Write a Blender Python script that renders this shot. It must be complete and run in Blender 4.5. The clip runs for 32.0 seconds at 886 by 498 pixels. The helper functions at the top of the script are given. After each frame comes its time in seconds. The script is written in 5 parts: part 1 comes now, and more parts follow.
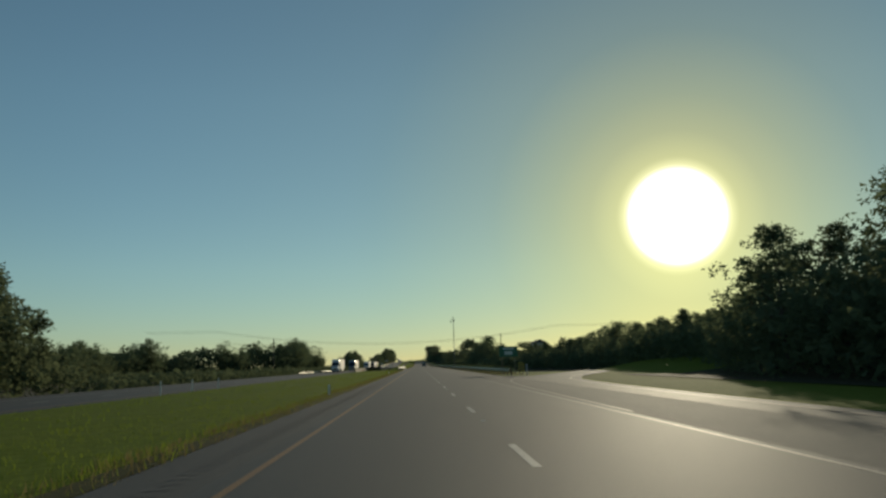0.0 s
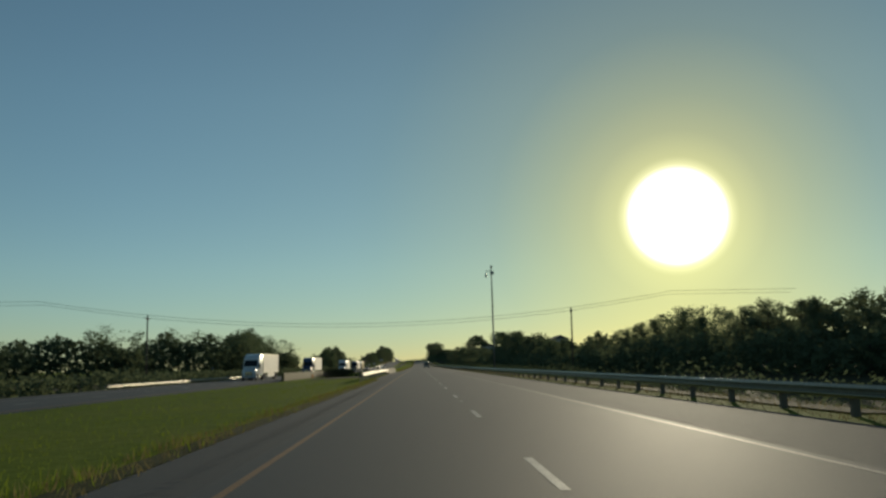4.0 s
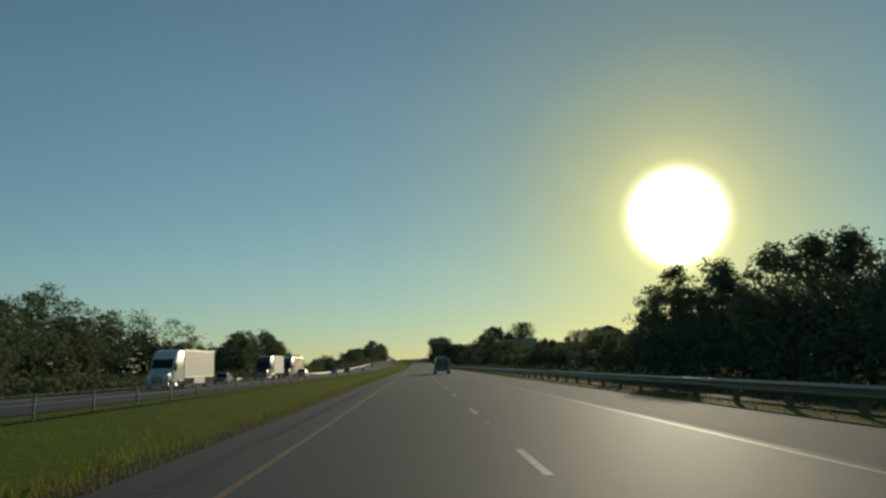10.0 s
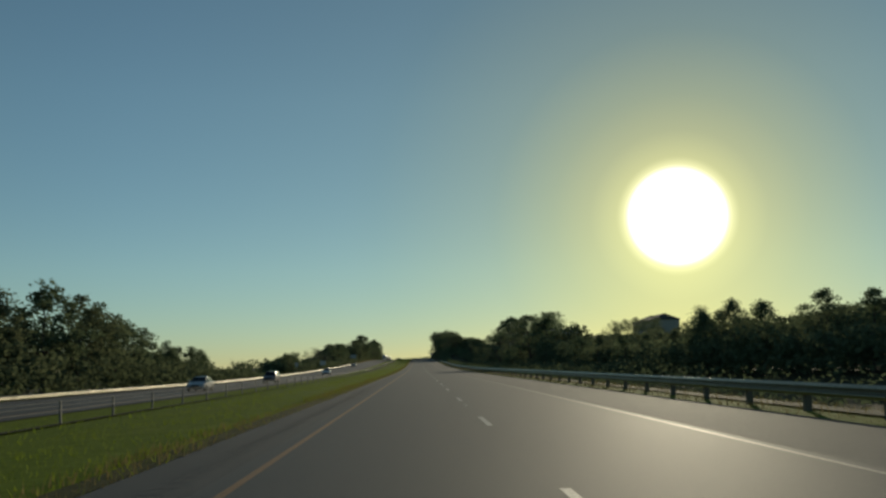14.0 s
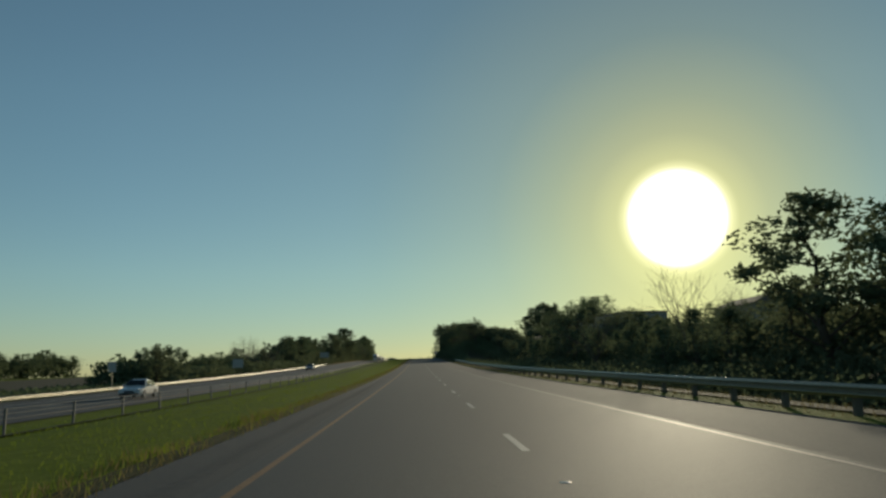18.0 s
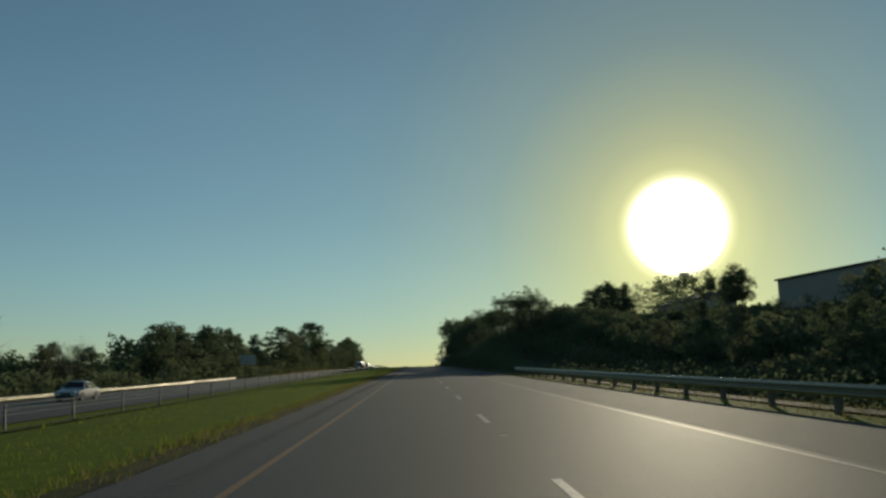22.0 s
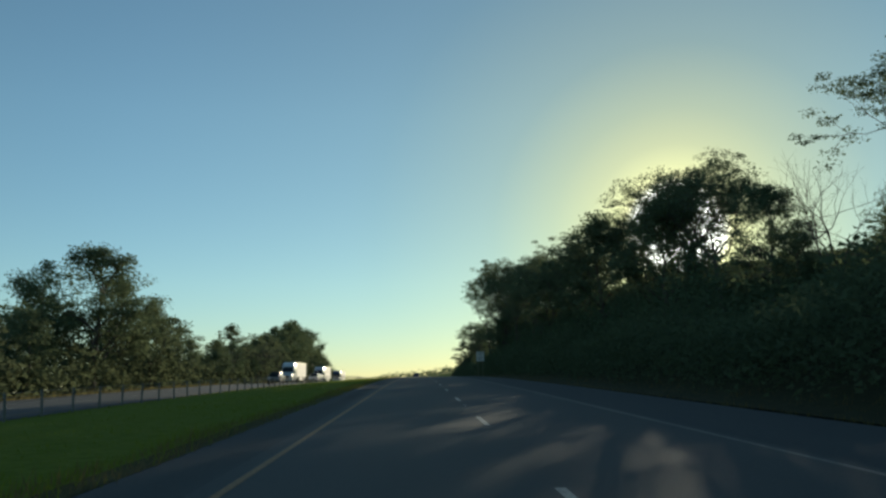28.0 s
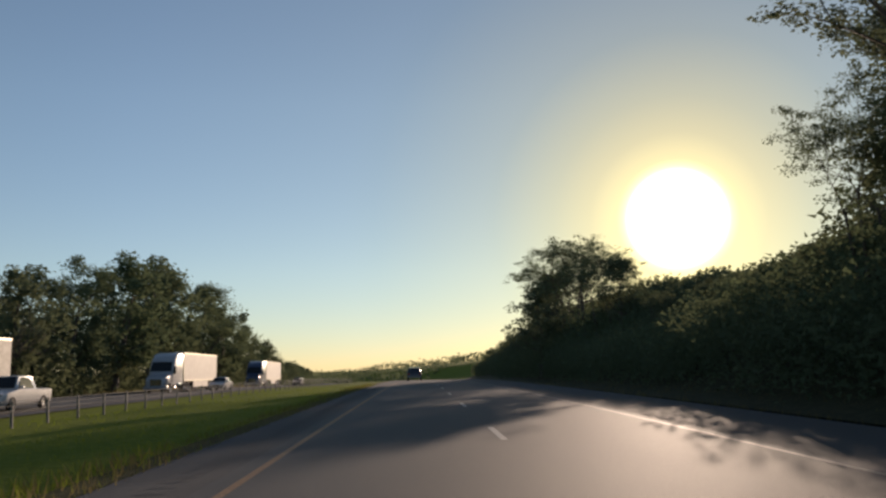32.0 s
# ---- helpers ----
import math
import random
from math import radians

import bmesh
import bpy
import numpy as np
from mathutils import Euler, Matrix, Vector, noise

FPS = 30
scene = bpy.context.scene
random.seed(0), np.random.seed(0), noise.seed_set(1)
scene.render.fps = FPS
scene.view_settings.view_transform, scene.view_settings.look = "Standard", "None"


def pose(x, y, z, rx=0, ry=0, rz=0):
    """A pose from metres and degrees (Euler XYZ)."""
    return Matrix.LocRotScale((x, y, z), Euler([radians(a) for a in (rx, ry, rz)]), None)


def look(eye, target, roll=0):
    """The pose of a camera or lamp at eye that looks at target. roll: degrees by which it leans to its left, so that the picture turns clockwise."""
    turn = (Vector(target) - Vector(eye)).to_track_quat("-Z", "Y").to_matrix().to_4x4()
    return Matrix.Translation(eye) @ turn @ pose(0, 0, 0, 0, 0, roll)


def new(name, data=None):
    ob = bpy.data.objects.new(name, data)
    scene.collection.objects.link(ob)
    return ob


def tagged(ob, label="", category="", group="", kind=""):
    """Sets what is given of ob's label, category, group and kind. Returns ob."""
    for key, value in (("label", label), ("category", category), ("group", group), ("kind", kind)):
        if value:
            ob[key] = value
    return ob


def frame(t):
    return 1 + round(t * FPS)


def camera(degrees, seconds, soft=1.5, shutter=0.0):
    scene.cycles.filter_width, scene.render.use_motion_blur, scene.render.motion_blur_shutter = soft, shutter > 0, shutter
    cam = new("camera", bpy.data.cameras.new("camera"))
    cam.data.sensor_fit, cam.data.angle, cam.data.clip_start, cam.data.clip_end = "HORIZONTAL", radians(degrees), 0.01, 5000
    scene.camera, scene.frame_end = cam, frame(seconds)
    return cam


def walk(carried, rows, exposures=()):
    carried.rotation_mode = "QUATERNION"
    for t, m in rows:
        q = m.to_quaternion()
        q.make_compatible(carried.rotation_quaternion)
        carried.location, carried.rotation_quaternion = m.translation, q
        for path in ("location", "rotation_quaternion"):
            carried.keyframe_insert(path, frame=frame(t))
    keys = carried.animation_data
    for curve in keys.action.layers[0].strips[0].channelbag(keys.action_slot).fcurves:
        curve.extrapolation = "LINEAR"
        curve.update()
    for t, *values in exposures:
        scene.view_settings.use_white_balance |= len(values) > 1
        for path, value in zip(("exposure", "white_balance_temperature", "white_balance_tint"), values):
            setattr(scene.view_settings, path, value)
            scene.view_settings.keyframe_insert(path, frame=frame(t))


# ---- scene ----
FOCAL_DEGREES = 55.2
EYE = 1.30            # lens above the asphalt
LEAN = 1.07           # phone leans a little to the right
AIM_UP, AIM_RIGHT = 7.74, 1.67
SUN_AZ, SUN_EL = 17.5, 9.3


def grade(s):
    """Slope of the carriageway: level, then a long rise, then over a crest."""
    if s < 590:
        return 0.0
    if s < 800:
        return 0.0155 * (s - 590) / 210
    if s < 1000:
        return 0.0155
    return max(-0.016, 0.0155 - (s - 1000) / 8200)


HEIGHTS = [0.0]
for i in range(1, 2601):
    HEIGHTS.append(HEIGHTS[-1] + grade(i - 0.5))


def rz(s):
    """Height of the road's crown line at s metres along it."""
    if s <= 0:
        return 0.0
    if s >= 2599:
        return HEIGHTS[-1]
    k = int(s)
    return HEIGHTS[k] + (HEIGHTS[k + 1] - HEIGHTS[k]) * (s - k)


def bend(s):
    """The road swings to the left past the crest."""
    if s < 1300:
        return 0.0
    if s < 1700:
        return -(s - 1300) ** 2 / 3000.0
    return -53.3 - (s - 1700) * 0.267


# seconds, metres along the road, drift across the lane in metres
RIDE = [(0, 0.0, 0.05), (1, 34.5, -0.04), (2, 68.3, 0.00), (3, 101.9, 0.00), (4, 136.1, 0.04), (5, 170.4, 0.08), (6, 204.6, 0.10),
        (7, 238.9, 0.00), (8, 273.3, -0.08), (9, 307.6, 0.12), (10, 342.2, 0.03), (11, 376.8, 0.00), (12, 411.3, 0.00), (13,
        445.2, 0.14), (14, 480.4, 0.03), (15, 515.2, -0.02), (16, 550.1, -0.05), (17, 585.0, -0.07), (18, 619.9, -0.05), (19,
        655.0, -0.15), (20, 690.5, -0.22), (21, 725.2, -0.17), (22, 760.1, 0.01), (23, 795.4, 0.14), (24, 830.2, 0.19), (25,
        864.5, 0.12), (26, 899.0, 0.09), (27, 933.5, 0.07), (28, 968.0, 0.07), (29, 1002.1, 0.06), (30, 1036.4, 0.06), (31,
        1070.9, 0.10), (32, 1105.4, 0.05)]

cam = camera(FOCAL_DEGREES, 32.0, soft=2.6)
rows = []
for t, s, drift in RIDE:
    up = AIM_UP + math.degrees(grade(s))
    rows.append((t, pose(bend(s) + drift, s, rz(s) + EYE, 90 + up, LEAN, -AIM_RIGHT)))
walk(cam, rows, exposures=((0, 0.0, 6500, 8), (23.5, 0.0, 6500, 8), (25, 0.35, 6200, 8), (26, 0.15, 6350, 8), (27.5, 0.5, 6200, 8), (29, 0.7, 6250, 8),
                           (31, 0.8, 6650, 16), (32, 0.62, 6900, 33)))

# ---- daylight: low sun ahead to the right, hazy evening sky ----
sun_way = Vector((math.sin(radians(SUN_AZ)) * math.cos(radians(SUN_EL)),
                  math.cos(radians(SUN_AZ)) * math.cos(radians(SUN_EL)), math.sin(radians(SUN_EL))))
world = bpy.data.worlds.new("evening_sky")
scene.world = world
world.use_nodes = True
wn, wl = world.node_tree.nodes, world.node_tree.links
wn.clear()
sky = wn.new("ShaderNodeTexSky")
sky.sky_type = "NISHITA"
sky.sun_disc = False
sky.sun_elevation, sky.sun_rotation = radians(SUN_EL), radians(SUN_AZ)
sky.air_density, sky.dust_density, sky.ozone_density = 0.8, 0.05, 1.4
tint = wn.new("ShaderNodeMix")
tint.data_type, tint.blend_type = "RGBA", "MULTIPLY"
tint.inputs["Factor"].default_value = 1.0
tint.inputs["B"].default_value = (0.865, 1.0, 0.89, 1)
wl.new(sky.outputs["Color"], tint.inputs["A"])
sky_bg = wn.new("ShaderNodeBackground")
sky_bg.inputs["Strength"].default_value = 0.084
# aureole of the sun in the haze: a function of the angle to the sun alone
place = wn.new("ShaderNodeTexCoord")
dot = wn.new("ShaderNodeVectorMath")
dot.operation = "DOT_PRODUCT"
dot.inputs[1].default_value = sun_way
wl.new(place.outputs["Generated"], dot.inputs[0])
angle = wn.new("ShaderNodeMath")
angle.operation = "ARCCOSINE"
wl.new(dot.outputs["Value"], angle.inputs[0])
deg = wn.new("ShaderNodeMath")
deg.operation = "MULTIPLY"
deg.inputs[1].default_value = 180 / math.pi / 40
wl.new(angle.outputs[0], deg.inputs[0])
glow = wn.new("ShaderNodeValToRGB")
els = glow.color_ramp.elements
els[0].position, els[0].color = 0.0, (1.0, 0.98, 0.92, 1)
els[1].position, els[1].color = 1.0, (0, 0, 0, 1)
for at, c in ((0.068, (1.0, 0.97, 0.88)), (0.083, (0.36, 0.30, 0.13)), (0.096, (0.20, 0.155, 0.045)), (0.14, (0.120, 0.087, 0.023)), (0.20, (0.073, 0.053, 0.014)),
              (0.30, (0.028, 0.020, 0.006)), (0.50, (0.006, 0.0042, 0.0014))):
    e = els.new(at)
    e.color = (*c, 1)
wl.new(deg.outputs[0], glow.inputs[0])
# haze near the sun takes out the blue
haze = wn.new("ShaderNodeValToRGB")
hz = haze.color_ramp.elements
hz[0].position, hz[0].color = 0.08, (0.86, 0.79, 0.48, 1)
hz[1].position, hz[1].color = 0.90, (1, 1, 1, 1)
for at_, c in ((0.17, (0.89, 0.83, 0.58)), (0.32, (0.94, 0.91, 0.78)), (0.55, (0.98, 0.97, 0.93))):
    e = hz.new(at_)
    e.color = (*c, 1)
wl.new(deg.outputs[0], haze.inputs[0])
warm = wn.new("ShaderNodeMix")
warm.data_type, warm.blend_type = "RGBA", "MULTIPLY"
warm.inputs["Factor"].default_value = 1.0
wl.new(tint.outputs["Result"], warm.inputs["A"])
wl.new(haze.outputs["Color"], warm.inputs["B"])
# the low band of sky is duller through the thick air
split = wn.new("ShaderNodeSeparateXYZ")
wl.new(place.outputs["Generated"], split.inputs[0])
low_sky = wn.new("ShaderNodeValToRGB")
ls = low_sky.color_ramp.elements
ls[0].position, ls[0].color = 0.0, (0.66, 0.67, 0.77, 1)
ls[1].position, ls[1].color = 0.30, (1, 1, 1, 1)
e = ls.new(0.11)
e.color = (0.85, 0.855, 0.89, 1)
wl.new(split.outputs["Z"], low_sky.inputs[0])
dull = wn.new("ShaderNodeMix")
dull.data_type, dull.blend_type = "RGBA", "MULTIPLY"
dull.inputs["Factor"].default_value = 1.0
wl.new(warm.outputs["Result"], dull.inputs["A"])
wl.new(low_sky.outputs["Color"], dull.inputs["B"])
wl.new(dull.outputs["Result"], sky_bg.inputs["Color"])
glow_bg = wn.new("ShaderNodeBackground")
glow_bg.inputs["Strength"].default_value = 2.0
wl.new(glow.outputs["Color"], glow_bg.inputs["Color"])
both = wn.new("ShaderNodeAddShader")
wl.new(sky_bg.outputs[0], both.inputs[0])
wl.new(glow_bg.outputs[0], both.inputs[1])
wout = wn.new("ShaderNodeOutputWorld")
wl.new(both.outputs[0], wout.inputs["Surface"])

sun = new("sun", bpy.data.lights.new("sun", "SUN"))
sun.data.energy, sun.data.angle, sun.data.color = 2.8, radians(0.53), (1.0, 0.87, 0.62)
sun.matrix_world = look((0, 0, 60), Vector((0, 0, 60)) - sun_way)


# ---- materials ----
def nodes_of(name):
    m = bpy.data.materials.new(name)
    m.use_nodes = True
    return m, m.node_tree.nodes, m.node_tree.links, m.node_tree.nodes["Principled BSDF"]


def mix_colour(n, l, fac, a, b):
    mx = n.new("ShaderNodeMix")
    mx.data_type = "RGBA"
    for key, v in (("A", a), ("B", b)):
        if isinstance(v, tuple):
            mx.inputs[key].default_value = (*v, 1)
        else:
            l.new(v, mx.inputs[key])
    if isinstance(fac, float):
        mx.inputs["Factor"].default_value = fac
    else:
        l.new(fac, mx.inputs["Factor"])
    return mx.outputs["Result"]


def noise_out(n, l, scale, detail=4.0, rough=0.6, stretch=None, lo=0.35, hi=0.65, coord="Object"):
    tc = n.new("ShaderNodeTexCoord")
    src = tc.outputs[coord]
    if stretch:
        mp = n.new("ShaderNodeMapping")
        mp.inputs["Scale"].default_value = stretch
        l.new(src, mp.inputs["Vector"])
        src = mp.outputs["Vector"]
    t = n.new("ShaderNodeTexNoise")
    t.inputs["Scale"].default_value, t.inputs["Detail"].default_value, t.inputs["Roughness"].default_value = scale, detail, rough
    l.new(src, t.inputs["Vector"])
    r = n.new("ShaderNodeMapRange")
    r.inputs["From Min"].default_value, r.inputs["From Max"].default_value = lo, hi
    l.new(t.outputs["Fac"], r.inputs["Value"])
    return r.outputs["Result"]


def surface(name, a, b, rough, metal=0.0, big=0.4, small=12.0, c=None, bump=0.0, bump_scale=40.0, stretch=None, coat=0.0, spec=0.5):
    """Two-scale varied surface: a to b by coarse noise, towards c by fine noise."""
    m, n, l, p = nodes_of(name)
    col = mix_colour(n, l, noise_out(n, l, big, stretch=stretch), a, b)
    fine = noise_out(n, l, small, 6.0, 0.7)
    col = mix_colour(n, l, fine, col, c if c else tuple(x * 0.72 for x in a))
    l.new(col, p.inputs["Base Color"])
    rg = n.new("ShaderNodeMapRange")
    rg.inputs["To Min"].default_value, rg.inputs["To Max"].default_value = max(0.02, rough - 0.08), min(1.0, rough + 0.08)
    l.new(fine, rg.inputs["Value"])
    l.new(rg.outputs["Result"], p.inputs["Roughness"])
    p.inputs["Metallic"].default_value = metal
    p.inputs["Coat Weight"].default_value = coat
    p.inputs["Specular IOR Level"].default_value = spec
    if bump:
        bn = n.new("ShaderNodeBump")
        bn.inputs["Strength"].default_value = bump
        bn.inputs["Distance"].default_value = 0.02
        l.new(noise_out(n, l, bump_scale, 5.0, 0.7, lo=0.2, hi=0.8), bn.inputs["Height"])
        l.new(bn.outputs["Normal"], p.inputs["Normal"])
    return m


def leafy(name, a, b, through_light=(0.7, 0.66, 0.6), per_island=True):
    """Leaves: matt with light shining through, hue varied tree by tree and leaf by leaf."""
    m, n, l, p = nodes_of(name)
    n.remove(p)
    info = n.new("ShaderNodeObjectInfo")
    col = mix_colour(n, l, info.outputs["Random"], a, b)
    if per_island:
        geo = n.new("ShaderNodeNewGeometry")
        r = n.new("ShaderNodeMapRange")
        r.inputs["To Min"].default_value, r.inputs["To Max"].default_value = 0.0, 0.4
        l.new(geo.outputs["Random Per Island"], r.inputs["Value"])
        col = mix_colour(n, l, r.outputs["Result"], col, tuple(x * 0.65 for x in a))
    d, t, mx, o = (n.new("ShaderNodeBsdfDiffuse"), n.new("ShaderNodeBsdfTranslucent"), n.new("ShaderNodeAddShader"),
                   n["Material Output"])
    l.new(col, d.inputs["Color"])
    lift = n.new("ShaderNodeMix")
    lift.data_type, lift.blend_type = "RGBA", "MULTIPLY"
    lift.inputs["Factor"].default_value = 1.0
    lift.inputs["B"].default_value = (*through_light, 1)
    l.new(col, lift.inputs["A"])
    l.new(lift.outputs["Result"], t.inputs["Color"])
    l.new(d.outputs[0], mx.inputs[0])
    l.new(t.outputs[0], mx.inputs[1])
    l.new(mx.outputs[0], o.inputs["Surface"])
    return m


M = {}
M["asphalt"] = surface("asphalt", (0.092, 0.100, 0.101), (0.113, 0.120, 0.118), 0.76, big=0.25, small=60, c=(0.072, 0.074, 0.076), spec=0.095,
                       bump=0.25, bump_scale=90, stretch=(1.0, 0.06, 1.0))
M["shoulder"] = surface("shoulder_asphalt", (0.080, 0.087, 0.089), (0.100, 0.106, 0.106), 0.85, spec=0.12, big=0.3, small=40, c=(0.068, 0.071, 0.074),
                        bump=0.35, bump_scale=70, stretch=(1.0, 0.1, 1.0))
M["white_line"] = surface("white_road_paint", (0.46, 0.46, 0.43), (0.34, 0.34, 0.32), 0.65, big=1.5, small=25, c=(0.20, 0.20, 0.19), spec=0.3)
M["worn_line"] = surface("worn_white_road_paint", (0.27, 0.265, 0.24), (0.19, 0.188, 0.17), 0.7, big=1.2, small=18, c=(0.11, 0.11, 0.105), spec=0.25)
M["yellow_line"] = surface("yellow_road_paint", (0.36, 0.15, 0.02), (0.27, 0.115, 0.02), 0.65, big=1.5, small=25, c=(0.13, 0.075, 0.03), spec=0.3)
M["groove"] = surface("milled_groove", (0.088, 0.094, 0.096), (0.104, 0.110, 0.110), 0.85, spec=0.1, c=(0.078, 0.081, 0.084), bump=0.35, bump_scale=70)
M["grass_ground"] = surface("mown_grass_ground", (0.165, 0.210, 0.030), (0.205, 0.226, 0.042), 0.95, big=0.12, small=3.0, c=(0.118, 0.155, 0.020),
                            bump=0.8, bump_scale=12, spec=0.02)
# Weeds darker than the other foliage; the colour stands in for their shaded side.
M["shaded_weeds"] = surface("weeds_dark_for_shade", (0.032, 0.042, 0.020), (0.022, 0.030, 0.016), 0.95, spec=0.05, big=0.5, small=4)
M["concrete"] = surface("weathered_concrete", (0.148, 0.122, 0.047), (0.108, 0.089, 0.034), 0.9, big=0.6, small=9, c=(0.103, 0.084, 0.032), bump=0.2,
                        bump_scale=25)
# Litter brown kept dark: shade under the trees is put into this colour.
M["dark_floor"] = surface("dark_litter_floor", (0.060, 0.062, 0.030), (0.085, 0.080, 0.040), 0.95, big=0.3, small=4, c=(0.045, 0.042, 0.024), bump=0.8,
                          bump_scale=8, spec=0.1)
M["dry_verge"] = surface("dry_brown_verge", (0.105, 0.092, 0.040), (0.085, 0.08, 0.034), 0.95, big=0.5, small=5, c=(0.06, 0.062, 0.024), bump=0.8, bump_scale=14, spec=0.05)
M["dry_bank"] = surface("tan_dry_grass_bank", (0.22, 0.175, 0.085), (0.17, 0.14, 0.066), 0.95, big=0.4, small=5, c=(0.11, 0.10, 0.045), bump=0.8, bump_scale=12, spec=0.05)
M["galvanised"] = surface("weathered_galvanised_steel", (0.30, 0.27, 0.19), (0.22, 0.20, 0.14), 0.40, metal=0.55, spec=0.3, big=1.2, small=15)
M["post_wood"] = surface("weathered_post_wood", (0.20, 0.17, 0.13), (0.13, 0.11, 0.085), 0.85, big=2, small=20, stretch=(1, 1, 0.1))
M["bark"] = surface("grey_brown_bark", (0.13, 0.105, 0.08), (0.08, 0.065, 0.05), 0.9, big=2, small=14, bump=0.5, bump_scale=12, stretch=(1, 1, 0.2))
M["leaf"] = leafy("summer_leaves", (0.078, 0.108, 0.062), (0.098, 0.114, 0.068))
M["brush"] = leafy("undergrowth_leaves", (0.074, 0.102, 0.058), (0.094, 0.108, 0.064))
M["grass_blade"] = leafy("grass_blades", (0.105, 0.145, 0.018), (0.13, 0.15, 0.026), (0.8, 0.8, 0.6))
M["dry_grass"] = leafy("dry_grass_blades", (0.125, 0.098, 0.042), (0.10, 0.088, 0.036), (0.9, 0.9, 0.9))


def linked(name, verts, faces, material, smooth=False):
    me = bpy.data.meshes.new(name)
    me.from_pydata(verts, [], faces)
    me.materials.append(material)
    if smooth:
        me.polygons.foreach_set("use_smooth", [True] * len(me.polygons))
    me.update()
    return me


def part(name, me, parent, label="", at=None, rot=(0, 0, 0)):
    """One mesh object under a thing or a part."""
    ob = new(name, me)
    ob.parent = parent
    if at is not None:
        ob.location = at
    ob.rotation_euler = [radians(a) for a in rot]
    if label:
        ob["label"] = label
    return ob


def bm_mesh(name, bm, material, smooth=False, bevel=0.0):
    if bevel:
        bmesh.ops.bevel(bm, geom=[e for e in bm.edges if e.calc_face_angle(0) > 0.6], offset=bevel, segments=2, affect="EDGES", profile=0.6)
    bmesh.ops.recalc_face_normals(bm, faces=bm.faces)
    me = bpy.data.meshes.new(name)
    bm.to_mesh(me)
    bm.free()
    me.materials.append(material)
    if smooth:
        me.polygons.foreach_set("use_smooth", [True] * len(me.polygons))
    return me


def box(bm, x0, x1, y0, y1, z0, z1):
    m = Matrix.Translation(((x0 + x1) / 2, (y0 + y1) / 2, (z0 + z1) / 2)) @ Matrix.Diagonal((x1 - x0, y1 - y0, z1 - z0, 1))
    bmesh.ops.create_cube(bm, size=1.0, matrix=m)
    return bm


def tube(bm, a, b, ra, rb, sides=8, caps=True):
    """A tapered round bar from a to b."""
    a, b = Vector(a), Vector(b)
    d = b - a
    m = Matrix.Translation((a + b) / 2) @ d.to_track_quat("Z", "Y").to_matrix().to_4x4()
    bmesh.ops.create_cone(bm, cap_ends=caps, segments=sides, radius1=ra, radius2=rb, depth=d.length, matrix=m)
    return bm


# ---- lie of the land ----
def smooth(a, b, x):
    k = min(1.0, max(0.0, (x - a) / (b - a)))
    return k * k * (3 - 2 * k)


def between(table, s):
    """Straight-line reading of a table of (s, value)."""
    if s <= table[0][0]:
        return table[0][1]
    for (a, u), (b, w) in zip(table, table[1:]):
        if s <= b:
            return u + (w - u) * (s - a) / (b - a)
    return table[-1][1]


# heights over the crown line: the opposite carriageway, and the median where the cable barrier stands
OPPOSITE = [(0, -0.62), (340, -0.62), (450, -0.78), (560, -0.9), (620, -1.05), (860, -1.05), (1000, -0.85), (1100, -0.65), (1200, -0.55), (1400, -0.6)]
MEDIAN = [(0, -0.35), (170, -0.30), (335, -0.16), (430, -0.42), (475, -0.54), (620, -0.62), (719, -0.70), (790, -0.52), (900, -0.42), (960, -0.25), (1000, -0.14), (1030, -0.22), (1065, -0.36), (1300, -0.36)]


def opp_z(s):
    return between(OPPOSITE, s)


def opp_at(dz):
    """Height of something dz over the opposite carriageway, as a function of s."""
    return lambda s: opp_z(s) + dz


RAMP_EDGE = [(0, 5.36), (17, 5.44), (30, 5.58), (45, 5.80), (53, 6.1), (60, 6.48), (66, 6.9), (71, 7.55), (76, 8.4), (84, 11.2), (90, 13), (96, 14.8), (110, 19), (130, 25), (150, 31)]


def ramp_x(s):
    """Left edge of the exit ramp, the table's corners rounded off."""
    reach = 0.5 if s < 40 else min(13.0, 0.5 + (s - 40) * 0.4)
    return sum(between(RAMP_EDGE, s + reach * k / 4.0) for k in range(-4, 5)) / 9.0


